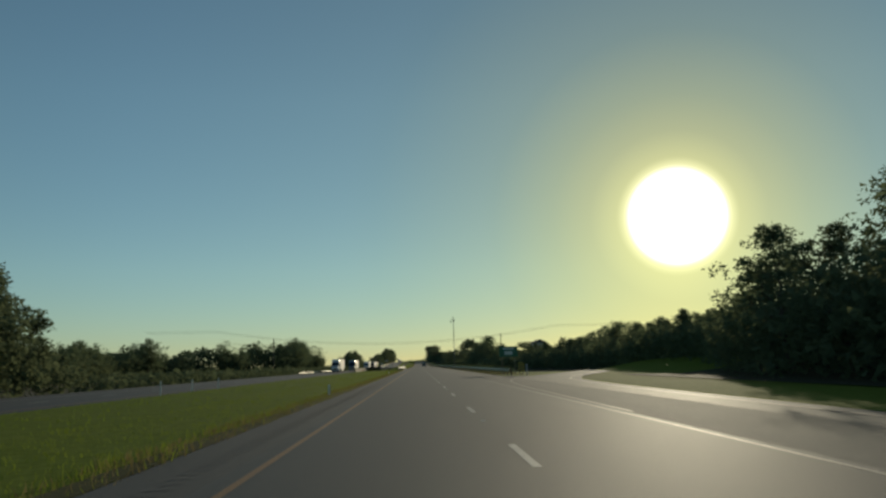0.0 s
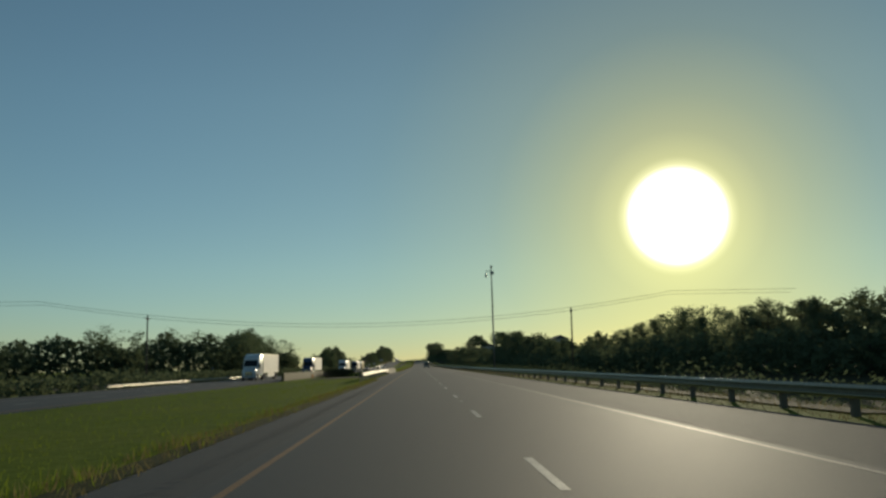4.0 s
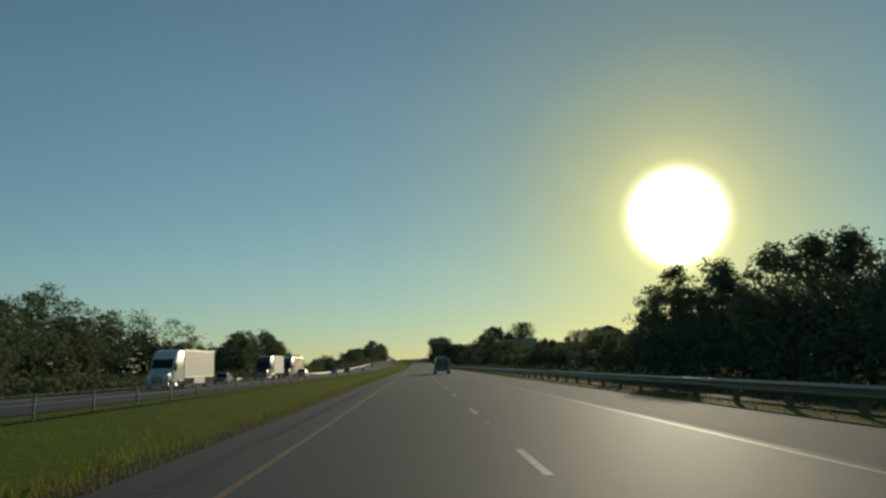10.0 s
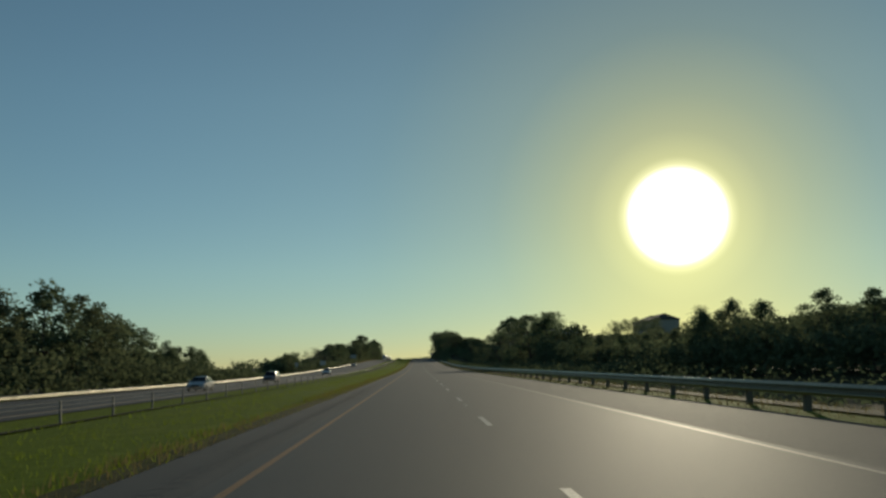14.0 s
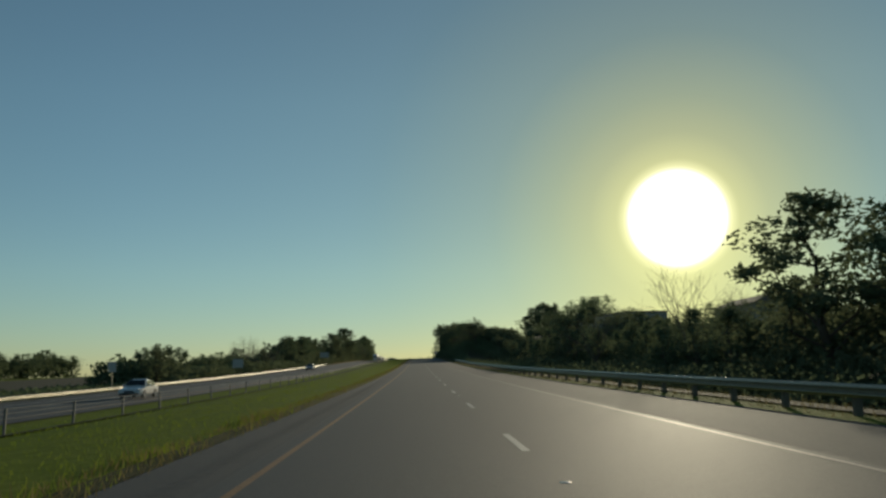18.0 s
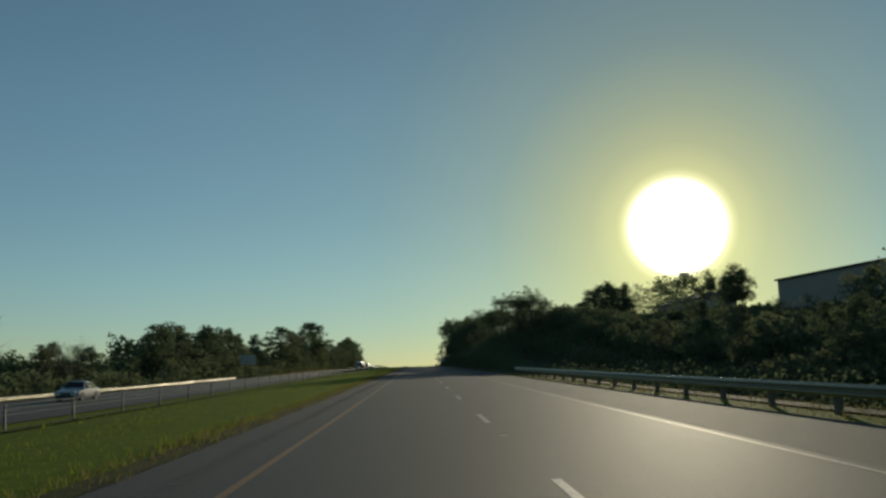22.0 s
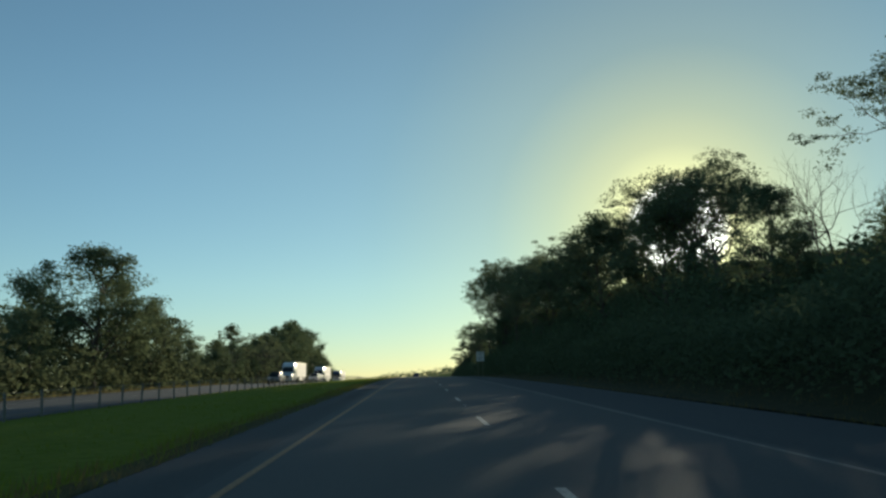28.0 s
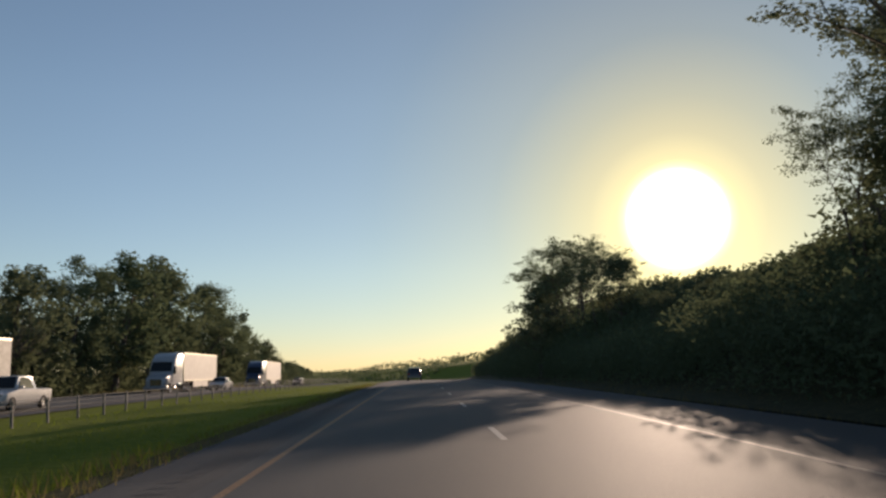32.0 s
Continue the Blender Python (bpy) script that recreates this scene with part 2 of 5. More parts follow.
def lie(X, s):
    """Ground height beside the road, relative to the crown line."""
    ravine = smooth(246, 262, s) * (1 - smooth(298, 312, s))
    if X <= 0:
        bank = 1 - smooth(170, 300, s)
        if X > -3.75:
            z = -0.05
        elif X > -18.3:
            u = (-3.75 - X) / 14.55
            mid = between(MEDIAN, s)
            w = min(1.0, (-3.75 - X) / 8.85)
            swale = -0.05 + (mid + 0.05) * (0.45 * w + 0.55 * w * w)
            if X < -12.6:
                v = (-12.6 - X) / 5.7
                swale = mid + (opp_z(s) - 0.05 - mid) * v - 0.14 * math.sin(v * math.pi)
            ridge = -0.05 - 0.33 * u - (0.3 + opp_z(s) + 0.62) * smooth(0.86, 1.0, u)
            z = swale * (1 - bank) + ridge * bank
        elif X > -31:
            z = opp_z(s) - 0.05
        else:
            z = opp_z(s) - 0.05 - 1.2 * smooth(31, 38, -X) + 3.0 * smooth(60, 200, -X)
            z -= max(0.0, rz(s)) * smooth(58, 150, -X) + 9.5 * smooth(90, 280, -X) * smooth(700, 1400, s)
        z -= 5.0 * ravine * smooth(4.8, 6.5, -X) * (1 - smooth(16.0, 18.0, -X))
        return z
    hill = smooth(840, 930, s)
    if X < 8.8:
        return -0.05
    fill = -0.05 - 1.6 * smooth(10.5, 20, X) * smooth(95, 150, s) + 1.5 * smooth(20, 40, X) + 5.0 * smooth(40, 120, X)
    cut = -0.05 - 0.25 * smooth(8.8, 10.5, X) * (1 - smooth(10.5, 12, X)) + 6.5 * smooth(11, 26, X) + 5 * smooth(26, 80, X)
    z = fill * (1 - hill) + cut * hill
    if s < 170:
        flat = smooth(125, 170, s)
        z = z * flat + (-0.05 + 2.0 * smooth(26, 40, X)) * (1 - flat)
    return z


def at(X, s, dz=0.0):
    """A place X metres right of the camera's lane and s metres along the road, dz over the crown line's height."""
    return (X + bend(s), s, rz(s) + dz)


def on_ground(X, s, dz=0.0):
    return at(X, s, lie(X, s) + dz)


def ribbon(name, x0, x1, s0, s1, dz, material, step=10.0, thick=0.0):
    """A strip of surface along the road from x0 to x1 (numbers or functions of s)."""
    n = max(1, int(math.ceil((s1 - s0) / step)))
    v, f = [], []
    fx0 = x0 if callable(x0) else (lambda s: x0)
    fx1 = x1 if callable(x1) else (lambda s: x1)
    fz = dz if callable(dz) else (lambda s: dz)
    for i in range(n + 1):
        s = s0 + (s1 - s0) * i / n
        v += [at(fx0(s), s, fz(s)), at(fx1(s), s, fz(s))]
    for i in range(n):
        f.append((2 * i, 2 * i + 1, 2 * i + 3, 2 * i + 2))
    if thick:
        k = len(v)
        v += [(x, y, z - thick) for x, y, z in v]
        for i in range(n):
            f.append((2 * i, 2 * i + 2, k + 2 * i + 2, k + 2 * i))
            f.append((2 * i + 1, k + 2 * i + 1, k + 2 * i + 3, 2 * i + 3))
        f.append((0, k, k + 1, 1))
        f.append((2 * n, 2 * n + 1, k + 2 * n + 1, k + 2 * n))
    return linked(name, v, f, material)


# ground: one sheet to the horizon
gx = [-3500, -1800, -900, -450, -250, -160, -110, -80, -65, -55, -48, -42, -38, -35, -33, -31.2, -30.8, -26, -22, -18.5, -18.1, -17.4, -16.6, -15.8,
      -14.5, -13, -11.5, -10, -8.5, -7, -6, -5.2, -4.6, -4.1, -3.7, -3.3, 0, 5, 8.6, 9.0, 9.8, 10.6, 11.4, 12.5, 14, 16, 18, 20, 23, 26, 30, 35, 40, 47, 56,
      70, 90, 120, 180, 300, 600, 1200, 3500]
gs = [-1500, -600, -250, -120] + [-60 + 6 * i for i in range(220)] + [1275, 1320, 1380, 1450, 1540, 1650, 1800, 2000, 2400, 3200, 4800]
gv = [on_ground(X, s) for s in gs for X in gx]
gf = [(j * len(gx) + i, j * len(gx) + i + 1, (j + 1) * len(gx) + i + 1, (j + 1) * len(gx) + i)
      for j in range(len(gs) - 1) for i in range(len(gx) - 1)]
ground = tagged(new("ground", linked("ground", gv, gf, M["grass_ground"], True)), "mown green grass verge, median and fields", "ground", kind="structure")

# own carriageway
road = tagged(new("road", ribbon("road", -2.35, 5.45, -120, 1600, 0.0, M["asphalt"], 8)), "worn grey asphalt motorway carriageway with two lanes", "road",
              kind="structure")
tagged(new("shoulder_left", ribbon("shoulder_left", -3.55, -2.35, -120, 1600, -0.004, M["shoulder"], 8)), "narrow dark asphalt inner shoulder",
       "shoulder", kind="structure")
tagged(new("bridge_shoulder", ribbon("bridge_shoulder", -4.25, -3.54, 214, 302.5, -0.006, M["shoulder"], 4)), "dark asphalt of the bridge deck up to the concrete barrier",
       "shoulder", kind="structure")
tagged(new("shoulder_right", ribbon("shoulder_right", 5.45, 8.7, -120, 1600, -0.004, M["shoulder"], 8)), "wide dark asphalt outer shoulder", "shoulder",
       kind="structure")
part("edge_line", ribbon("yellow_line", -2.07, -1.96, -120, 1600, 0.004, M["yellow_line"], 8), road, "solid yellow left edge line")
part("edge_line", ribbon("white_line", 5.16, 5.26, -120, 1600, 0.004, M["worn_line"], 8), road, "solid white right edge line")
DASH0, DASH_STEP, DASH_X = 13.9, 12.192, 1.53
for k in range(-4, 108):
    far = DASH0 + k * DASH_STEP
    part("lane_dash", ribbon("lane_dash", DASH_X - 0.06, DASH_X + 0.06, far - 3.05, far, 0.004, M["white_line"], 4), road)
# milled rumble strip
v, f = [], []
for i in range(2700):
    s = -40 + i * 0.45
    b = len(v)
    v += [at(-2.96, s, -0.001), at(-2.64, s, -0.001), at(-2.64, s + 0.11, -0.001), at(-2.96, s + 0.11, -0.001)]
    f.append((b, b + 1, b + 2, b + 3))
tagged(part("rumble_strip", linked("rumble_strip", v, f, M["groove"]), road, "milled dark rumble strip"), kind="stuff")

# opposite carriageway
opp = tagged(new("road_opposite", ribbon("road_opposite", -27.9, -20.1, -120, 1700, opp_z, M["asphalt"], 8)), "grey asphalt opposite carriageway", "road",
             kind="structure")
tagged(new("shoulder_opposite_inner", ribbon("shoulder_opposite_inner", -20.1, -18.5, -120, 1700, opp_at(-0.004), M["shoulder"], 8)),
       "asphalt shoulder of the opposite carriageway", "shoulder", kind="structure")
tagged(new("shoulder_opposite_outer", ribbon("shoulder_opposite_outer", -30.9, -27.9, -120, 1700, opp_at(-0.004), M["shoulder"], 8)),
       "asphalt shoulder of the opposite carriageway", "shoulder", kind="structure")
part("edge_line", ribbon("yellow_line", -20.34, -20.2, -120, 1700, opp_at(0.004), M["yellow_line"], 8), opp, "solid yellow edge line")
part("edge_line", ribbon("white_line", -27.8, -27.66, -120, 1700, opp_at(0.004), M["white_line"], 8), opp, "solid white edge line")
for k in range(0, 100):
    s = 5 + k * DASH_STEP
    part("lane_dash", ribbon("lane_dash", -24.08, -23.92, s, s + 3.05, opp_at(0.004), M["white_line"], 4), opp)

# exit ramp and its gore
ramp = tagged(new("exit_ramp", ribbon("exit_ramp", lambda s: max(8.69, ramp_x(s)), lambda s: max(8.8, ramp_x(s) + 5.6), -60, 150, -0.008, M["asphalt"], 3)),
              "asphalt exit ramp leaving to the side", "road", kind="structure")
gore = tagged(new("gore", ribbon("gore", 8.68, lambda s: max(8.7, ramp_x(s) + 0.02), 70, 86, -0.012, M["shoulder"], 3)), "paved gore between road and exit ramp",
              "road", kind="structure")
part("edge_line", ribbon("ramp_line", lambda s: ramp_x(s) + 0.0, lambda s: ramp_x(s) + 0.12, 22, 130, 0.006, M["worn_line"], 2), ramp,
     "white edge line of the ramp")
part("edge_line", ribbon("ramp_line_outer", lambda s: ramp_x(s) + 4.6, lambda s: ramp_x(s) + 4.75, -40, 150, 0.006, M["worn_line"], 2), ramp,
     "white outer edge line of the ramp")
for k in range(5):
    s = 57.6 + k * 4.2
    w = ramp_x(s - 2.8) - 5.2
    me = linked("gore_stripe", [at(5.24, s - 0.35, 0.007), at(5.24 + w, s - 2.0 * w - 0.35, 0.007), at(5.24 + w, s - 2.0 * w, 0.007), at(5.24, s, 0.007)],
                [(0, 1, 2, 3)], M["worn_line"])
    part("gore_stripe", me, gore, "white chevron stripe")


def floor_patch(name, xs, s0, s1, label, step=6.0, material="dark_floor"):
    """Rough ground, darkened litter by default, a hand's breadth over the ground sheet."""
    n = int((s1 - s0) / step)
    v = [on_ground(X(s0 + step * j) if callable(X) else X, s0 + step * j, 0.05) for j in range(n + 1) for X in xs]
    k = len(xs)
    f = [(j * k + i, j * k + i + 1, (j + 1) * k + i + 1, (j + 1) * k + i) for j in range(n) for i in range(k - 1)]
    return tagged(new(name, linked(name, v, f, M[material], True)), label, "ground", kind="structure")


floor_patch("woodland_floor", (11.4, 12.5, 14, 16, 18, 20, 23, 26, 30, 35, 40, 47, 56, 70), 156, 1330, "leaf litter and rough grass with shade in its colour under the roadside trees")
for s0, s1 in ((0, 213), (303, 1302)):
    floor_patch("verge_litter", (-4.02, -3.8, -3.57), s0, s1, "brown dry grass and soil along the inner shoulder", material="dry_verge")
floor_patch("verge_litter", (-6.8, -6.0, -5.2, -4.5, -4.26), 236, 264, "dark ground below the median guardrail")
floor_patch("verge_litter", (-13, -11.5, -10, -8.5, -7.5, -6.82), 234, 258, "dark rough slope down to the gap between the bridges")
floor_patch("dry_bank", (-36.5, -35, -33, -31.3), 948, 1278, "tan dry grass bank beyond the opposite road", material="dry_bank")
floor_patch("ditch_litter", (-13.6, -13.0, -12.6, -12.0), 318, 960, "dark damp weedy strip along the cable barrier")
# This strip darkens the grass to paint the shade below the bank.
floor_patch("verge_litter", (9.3, 10.2, 11.4), 850, 1330, "verge at the foot of the bank, coloured dark for its shade")
floor_patch("verge_litter", (10.2, 11.4), 156, 850, "dark verge behind the guardrail")
floor_patch("woodland_floor", (20, 23, 26, 30, 35, 40, 47, 56, 70), 0, 84, "leaf litter coloured dark for shade under the trees beside the ramp")
floor_patch("woodland_floor", (-110, -80, -65, -55, -48, -42, -38, -36), 0, 1400, "leaf litter coloured dark for shade under the far-side trees")


# ---- trees ----
rng = np.random.default_rng(7)


def leaf_cards(centres, radii, count, size, rnd):
    """Many small bent leaf sprays scattered through clumps; numpy arrays of corners and faces."""
    c = np.repeat(centres, count, axis=0)
    r = np.repeat(radii, count, axis=0)
    d = rnd.normal(size=c.shape)
    d /= np.linalg.norm(d, axis=1)[:, None]
    p = c + d * r * (rnd.random((len(c), 1)) ** 0.45)
    u = rnd.normal(size=c.shape)
    u[:, 2] *= 0.6
    u /= np.linalg.norm(u, axis=1)[:, None]
    w = np.cross(u, rnd.normal(size=c.shape))
    w /= np.linalg.norm(w, axis=1)[:, None]
    n = np.cross(u, w)
    sz = size * (0.55 + 0.9 * rnd.random((len(c), 1)))
    a = p - u * sz * 0.5 + w * sz * 0.22
    b = p - u * sz * 0.35 - w * sz * 0.30 + n * sz * 0.1
    e = p + u * sz * 0.6
    verts = np.stack([a, b, e], axis=1).reshape(-1, 3)
    idx = np.arange(len(c))[:, None] * 3 + np.arange(3)[None]
    return verts, idx


def quads_mesh(name, verts, idx, material):
    me = bpy.data.meshes.new(name)
    nv, nf = len(verts), len(idx)
    k = idx.shape[1]
    me.vertices.add(nv)
    me.vertices.foreach_set("co", np.asarray(verts, dtype=np.float32).ravel())
    me.loops.add(nf * k)
    me.loops.foreach_set("vertex_index", np.asarray(idx, dtype=np.int32).ravel())
    me.polygons.add(nf)
    me.polygons.foreach_set("loop_start", np.arange(0, nf * k, k, dtype=np.int32))
    me.materials.append(material)
    me.update(calc_edges=True)
    me.validate()
    return me


def grow(bm, a, way, length, r, depth, tips, rnd, spread=0.7, sides=5):
    """A limb that forks; tips collects where leaves sit."""
    bendy = Vector(rnd.normal(size=3)) * 0.12
    mid = a + (way + bendy).normalized() * length * 0.55
    end = mid + (way - bendy * 0.6 + Vector((0, 0, 0.12))).normalized() * length * 0.45
    tube(bm, a, mid, r, r * 0.8, sides, False)
    tube(bm, mid, end, r * 0.8, r * 0.55, sides, False)
    if depth == 0:
        tips.append(end)
        return
    for k in range(3 if depth > 1 else 2):
        d = Vector(rnd.normal(size=3))
        d = (way + d * spread * 0.6 + Vector((0, 0, 0.15))).normalized()
        grow(bm, end if k else mid.lerp(end, 0.6), d, length * (0.62 + 0.2 * rnd.random()), r * 0.55, depth - 1, tips, rnd, spread, max(3, sides - 1))
    tips.append(end)


def tree_kind(seed, wide=0.30, low=0.25, clumps=42, per=56, size=0.29, leaf=None, depth=2, flat=1.0):
    """Trunk and crown meshes of a ten-metre tree."""
    rnd = np.random.default_rng(seed)
    bm = bmesh.new()
    tips = []
    top = Vector((rnd.normal() * 0.3, rnd.normal() * 0.3, 4.6))
    tube(bm, (0, 0, -0.6), (0.05, 0.02, 1.6), 0.24, 0.19, 9)
    tube(bm, (0.05, 0.02, 1.6), top, 0.19, 0.13, 8)
    nl = 7
    for k in range(nl):
        ang = k * 2.4 + rnd.random()
        z = 2.0 + 2.6 * k / nl
        way = Vector((math.cos(ang), math.sin(ang), 0.55 + 0.35 * rnd.random())).normalized()
        base = Vector((0.05, 0.02, 1.6)).lerp(top, (z - 1.6) / 3.0)
        grow(bm, base, way, 1.5 * (wide / 0.3), 0.085, depth - 1, tips, rnd, 0.7, 5)
    grow(bm, top, Vector((0.1, 0, 1)), 2.0, 0.11, depth, tips, rnd, 0.9, 5)
    trunk = bm_mesh("trunk", bm, M["bark"], True)
    cs, rs = [], []
    for i in range(clumps):
        u = rnd.random()
        h = low + (0.97 - low) * u ** 0.8
        env = wide * 10 * (math.sin(min(1.0, (h - low + 0.10) / (1.03 - low)) * math.pi) ** 0.6)
        a = rnd.random() * 2 * math.pi
        q = env * rnd.random() ** 0.36 * (0.75 + 0.4 * rnd.random())
        cs.append((math.cos(a) * q, math.sin(a) * q, h * 10))
        k = 0.55 + 0.85 * rnd.random()
        rs.append((k, k, k * 0.62 * flat))
    for t in tips:
        cs.append(tuple(t))
        k = 0.45 + 0.5 * rnd.random()
        rs.append((k, k, k * 0.7))
    verts, idx = leaf_cards(np.array(cs), np.array(rs), per, size, rnd)
    verts[:, 2] *= 10.0 / max(9.5, verts[:, 2].max())
    return trunk, quads_mesh("crown", verts, idx, leaf or M["leaf"])


def airy_kind(seed, wide=0.9, start=0.42, per=50, size=0.12, stems=1):
    """Ten-metre tree with an open umbrella crown: slender stems, fine forking limbs, sprays only at their ends."""
    rnd = np.random.default_rng(seed)
    bm = bmesh.new()
    tips = []
    limbs = 6 if stems == 1 else 2
    for j in range(stems):
        turn = 6.283 * j / stems + rnd.random()
        foot = Vector((math.cos(turn), math.sin(turn), 0)) * (0.0 if stems == 1 else 0.5 + 0.5 * rnd.random())
        fork = foot * (1.0 + 0.9 * rnd.random()) + Vector((rnd.normal() * 0.25, rnd.normal() * 0.25, 10 * start * (0.85 + 0.3 * rnd.random())))
        r = 0.17 if stems == 1 else 0.095
        knee = foot.lerp(fork, 0.45) + Vector((rnd.normal() * 0.12, rnd.normal() * 0.12, 0))
        tube(bm, foot + Vector((0, 0, -0.6)), knee, r, r * 0.85, 7)
        tube(bm, knee, fork, r * 0.85, r * 0.66, 7)
        for k in range(limbs):
            ang = k * 6.283 / limbs + turn + 0.5 * rnd.random()
            rise = 0.75 + 0.7 * rnd.random()
            grow(bm, fork + Vector((0, 0, 0.25 * (k % 3) - 0.4)), Vector((math.cos(ang) * wide, math.sin(ang) * wide, rise)).normalized(), 2.1, r * 0.40, 3, tips, rnd, 0.85, 4)
    trunk = bm_mesh("trunk", bm, M["bark"], True)
    cs = np.array([tuple(t) for t in tips])
    rs = np.array([(q, q, q * 0.42) for q in 0.32 + 0.36 * rnd.random(len(tips))])
    verts, idx = leaf_cards(cs, rs, per, size, rnd)
    scale = 10.0 / verts[:, 2].max()
    verts[:, 2] *= scale
    for vv in trunk.vertices:
        vv.co.z *= scale
    return trunk, quads_mesh("crown", verts, idx, M["leaf"])


def bare_kind(seed):
    rnd = np.random.default_rng(seed)
    bm = bmesh.new()
    tips = []
    tube(bm, (0, 0, -0.6), (0, 0, 2.2), 0.17, 0.14, 8)
    for k in range(6):
        a = k * 1.1 + rnd.random()
        out = 0.95 - 0.12 * k
        grow(bm, Vector((0, 0, 1.3 + 0.17 * k)), Vector((math.cos(a) * out, math.sin(a) * out, 0.9)).normalized(), 2.4, 0.06, 4, tips, rnd, 0.95, 5)
    return bm_mesh("trunk", bm, M["bark"], True)


KINDS = [tree_kind(11), tree_kind(12, wide=0.36, low=0.2), tree_kind(13, wide=0.24, low=0.22), tree_kind(14, wide=0.33, low=0.3, leaf=M["leaf"]),
         tree_kind(15, wide=0.27, low=0.15, clumps=40), tree_kind(16, wide=0.40, low=0.34, flat=0.75)]
FAR_KINDS = [tree_kind(61, per=46, size=0.35), tree_kind(62, wide=0.36, low=0.2, per=46, size=0.35), tree_kind(63, wide=0.26, low=0.2, per=46, size=0.35),
             tree_kind(64, wide=0.38, low=0.3, per=46, size=0.35, flat=0.8)]
SPARSE = [tree_kind(21, wide=0.30, low=0.3, clumps=22, per=50, size=0.34), tree_kind(22, wide=0.34, low=0.25, clumps=18, per=52, size=0.34)]
TALL = [tree_kind(31, wide=0.24, low=0.22, clumps=46, per=84, size=0.18, depth=3), tree_kind(32, wide=0.34, low=0.40, clumps=44, per=84, size=0.18, depth=3, flat=0.7),
        tree_kind(33, wide=0.27, low=0.30, clumps=44, per=84, size=0.18, depth=3)]
BARE = [bare_kind(41), bare_kind(42)]
AIRY = [airy_kind(51), airy_kind(52, 1.05, 0.5, stems=3), airy_kind(53, 0.8, 0.40, stems=4), airy_kind(54, 0.95, 0.46, stems=3)]
TREE_WORDS = {"leaf": "dark green broadleaf tree", "sparse": "thin sparse broadleaf tree", "tall": "tall tree with spreading feathery crown",
              "bare": "bare leafless tree with fine twigs", "airy": "open umbrella-crowned tree with fine limbs"}


def plant(sort, X, s, height, group, rnd, lean=0.0):
    bank = {"leaf": FAR_KINDS if X < 0 and s < 1000 else KINDS, "sparse": SPARSE, "tall": TALL, "bare": BARE, "airy": AIRY}[sort]
    pick = bank[int(rnd.integers(len(bank)))]
    t = new("tree")
    base = on_ground(X, s, -0.1)
    t.matrix_basis = pose(*base, lean * rnd.normal(), lean * rnd.normal(), float(rnd.random() * 360))
    k = height / 10.0
    w = k * (0.9 + 0.3 * rnd.random())
    t.scale = (w, w, k)
    where = "beside the opposite carriageway" if X < 0 else "on the wooded bank"
    tagged(t, TREE_WORDS[sort] + " " + where, "tree", group)
    if sort == "bare":
        part("trunk", pick, t)
    else:
        part("trunk", pick[0], t)
        part("crown", pick[1], t)
    return t


# edges of the woods: metres along the road, tree tops over the road
LEFT_TOPS = [(40, 10), (79, 11.7), (90, 7), (100, 3), (530, 3.2), (540, 9.5), (560, 10.8), (580, 12), (592, 11.8), (605, 9.6), (614, 9), (625, 6.6),
             (641, 5.7), (656, 5.0), (672, 3.2), (684, 0.7), (752, 0.7), (755, 4.4), (768, 5.2), (779, 4.8), (783, 2.4), (788, 2.2), (793, 0.6), (806, 0.6), (812, 2.0), (818, 2.6), (824, 1.6), (849, 1.6), (854, 4.5), (868, 5),
             (872, 4.5), (876, 1.5), (886, 2.2), (890, 5), (895, 7.5), (903, 9.3), (944, 10.2), (957, 6.2), (966, 3.4), (983, 3.4), (992, 10.8), (1012, 10.8), (1022, 6), (1050, 6.5), (1058, 8),
             (1064, 15.5), (1078, 16.5), (1084, 11.5), (1095, 11), (1112, 9.5), (1128, 7.5), (1144, 7), (1149, 11.5), (1154, 11.5), (1159, 8), (1176, 10.5), (1190, 11.5),
             (1209, 15), (1231, 17.8), (1246, 18.8), (1262, 16), (1300, 12), (1330, 9), (1358, 6.5), (1450, 6), (1560, 6)]
RIGHT_LOW = [(0, 11.5), (20, 12.5), (48, 12.6), (58, 11.6), (81, 11), (90, 9.6), (110, 8.6), (150, 9.2), (176, 7.8), (193, 7.2), (232, 8.4), (270, 7.4), (300, 6.6),
             (330, 6.6), (350, 7.2), (370, 8.4), (385, 9.3), (400, 10.4), (410, 11.4), (422, 12.7), (445, 12.3), (457, 11.2), (464, 9.4), (470, 7.2), (480, 7.2),
             (488, 6.6), (500, 6.8), (522, 7.6), (536, 8), (590, 8)]
RIGHT_HIGH = [(590, 6), (632, 5.2), (650, 5.8), (659, 7.5), (664, 11.2), (676, 11.8), (681, 6), (700, 5.5), (719, 6), (747, 5.5), (790, 5.8), (835, 5.8), (872, 6.3), (885, 8),
              (900, 10.5), (922, 11.5), (934, 10.3), (944, 12), (956, 13), (968, 14), (998, 10), (1008, 8), (1020, 14.5), (1055, 15.2), (1080, 13), (1092, 10.5), (1128, 10.5), (1136, 9), (1148, 7.0),
              (1172, 7.2), (1184, 13.5), (1196, 15), (1226, 14.5), (1255, 8), (1330, 7)]
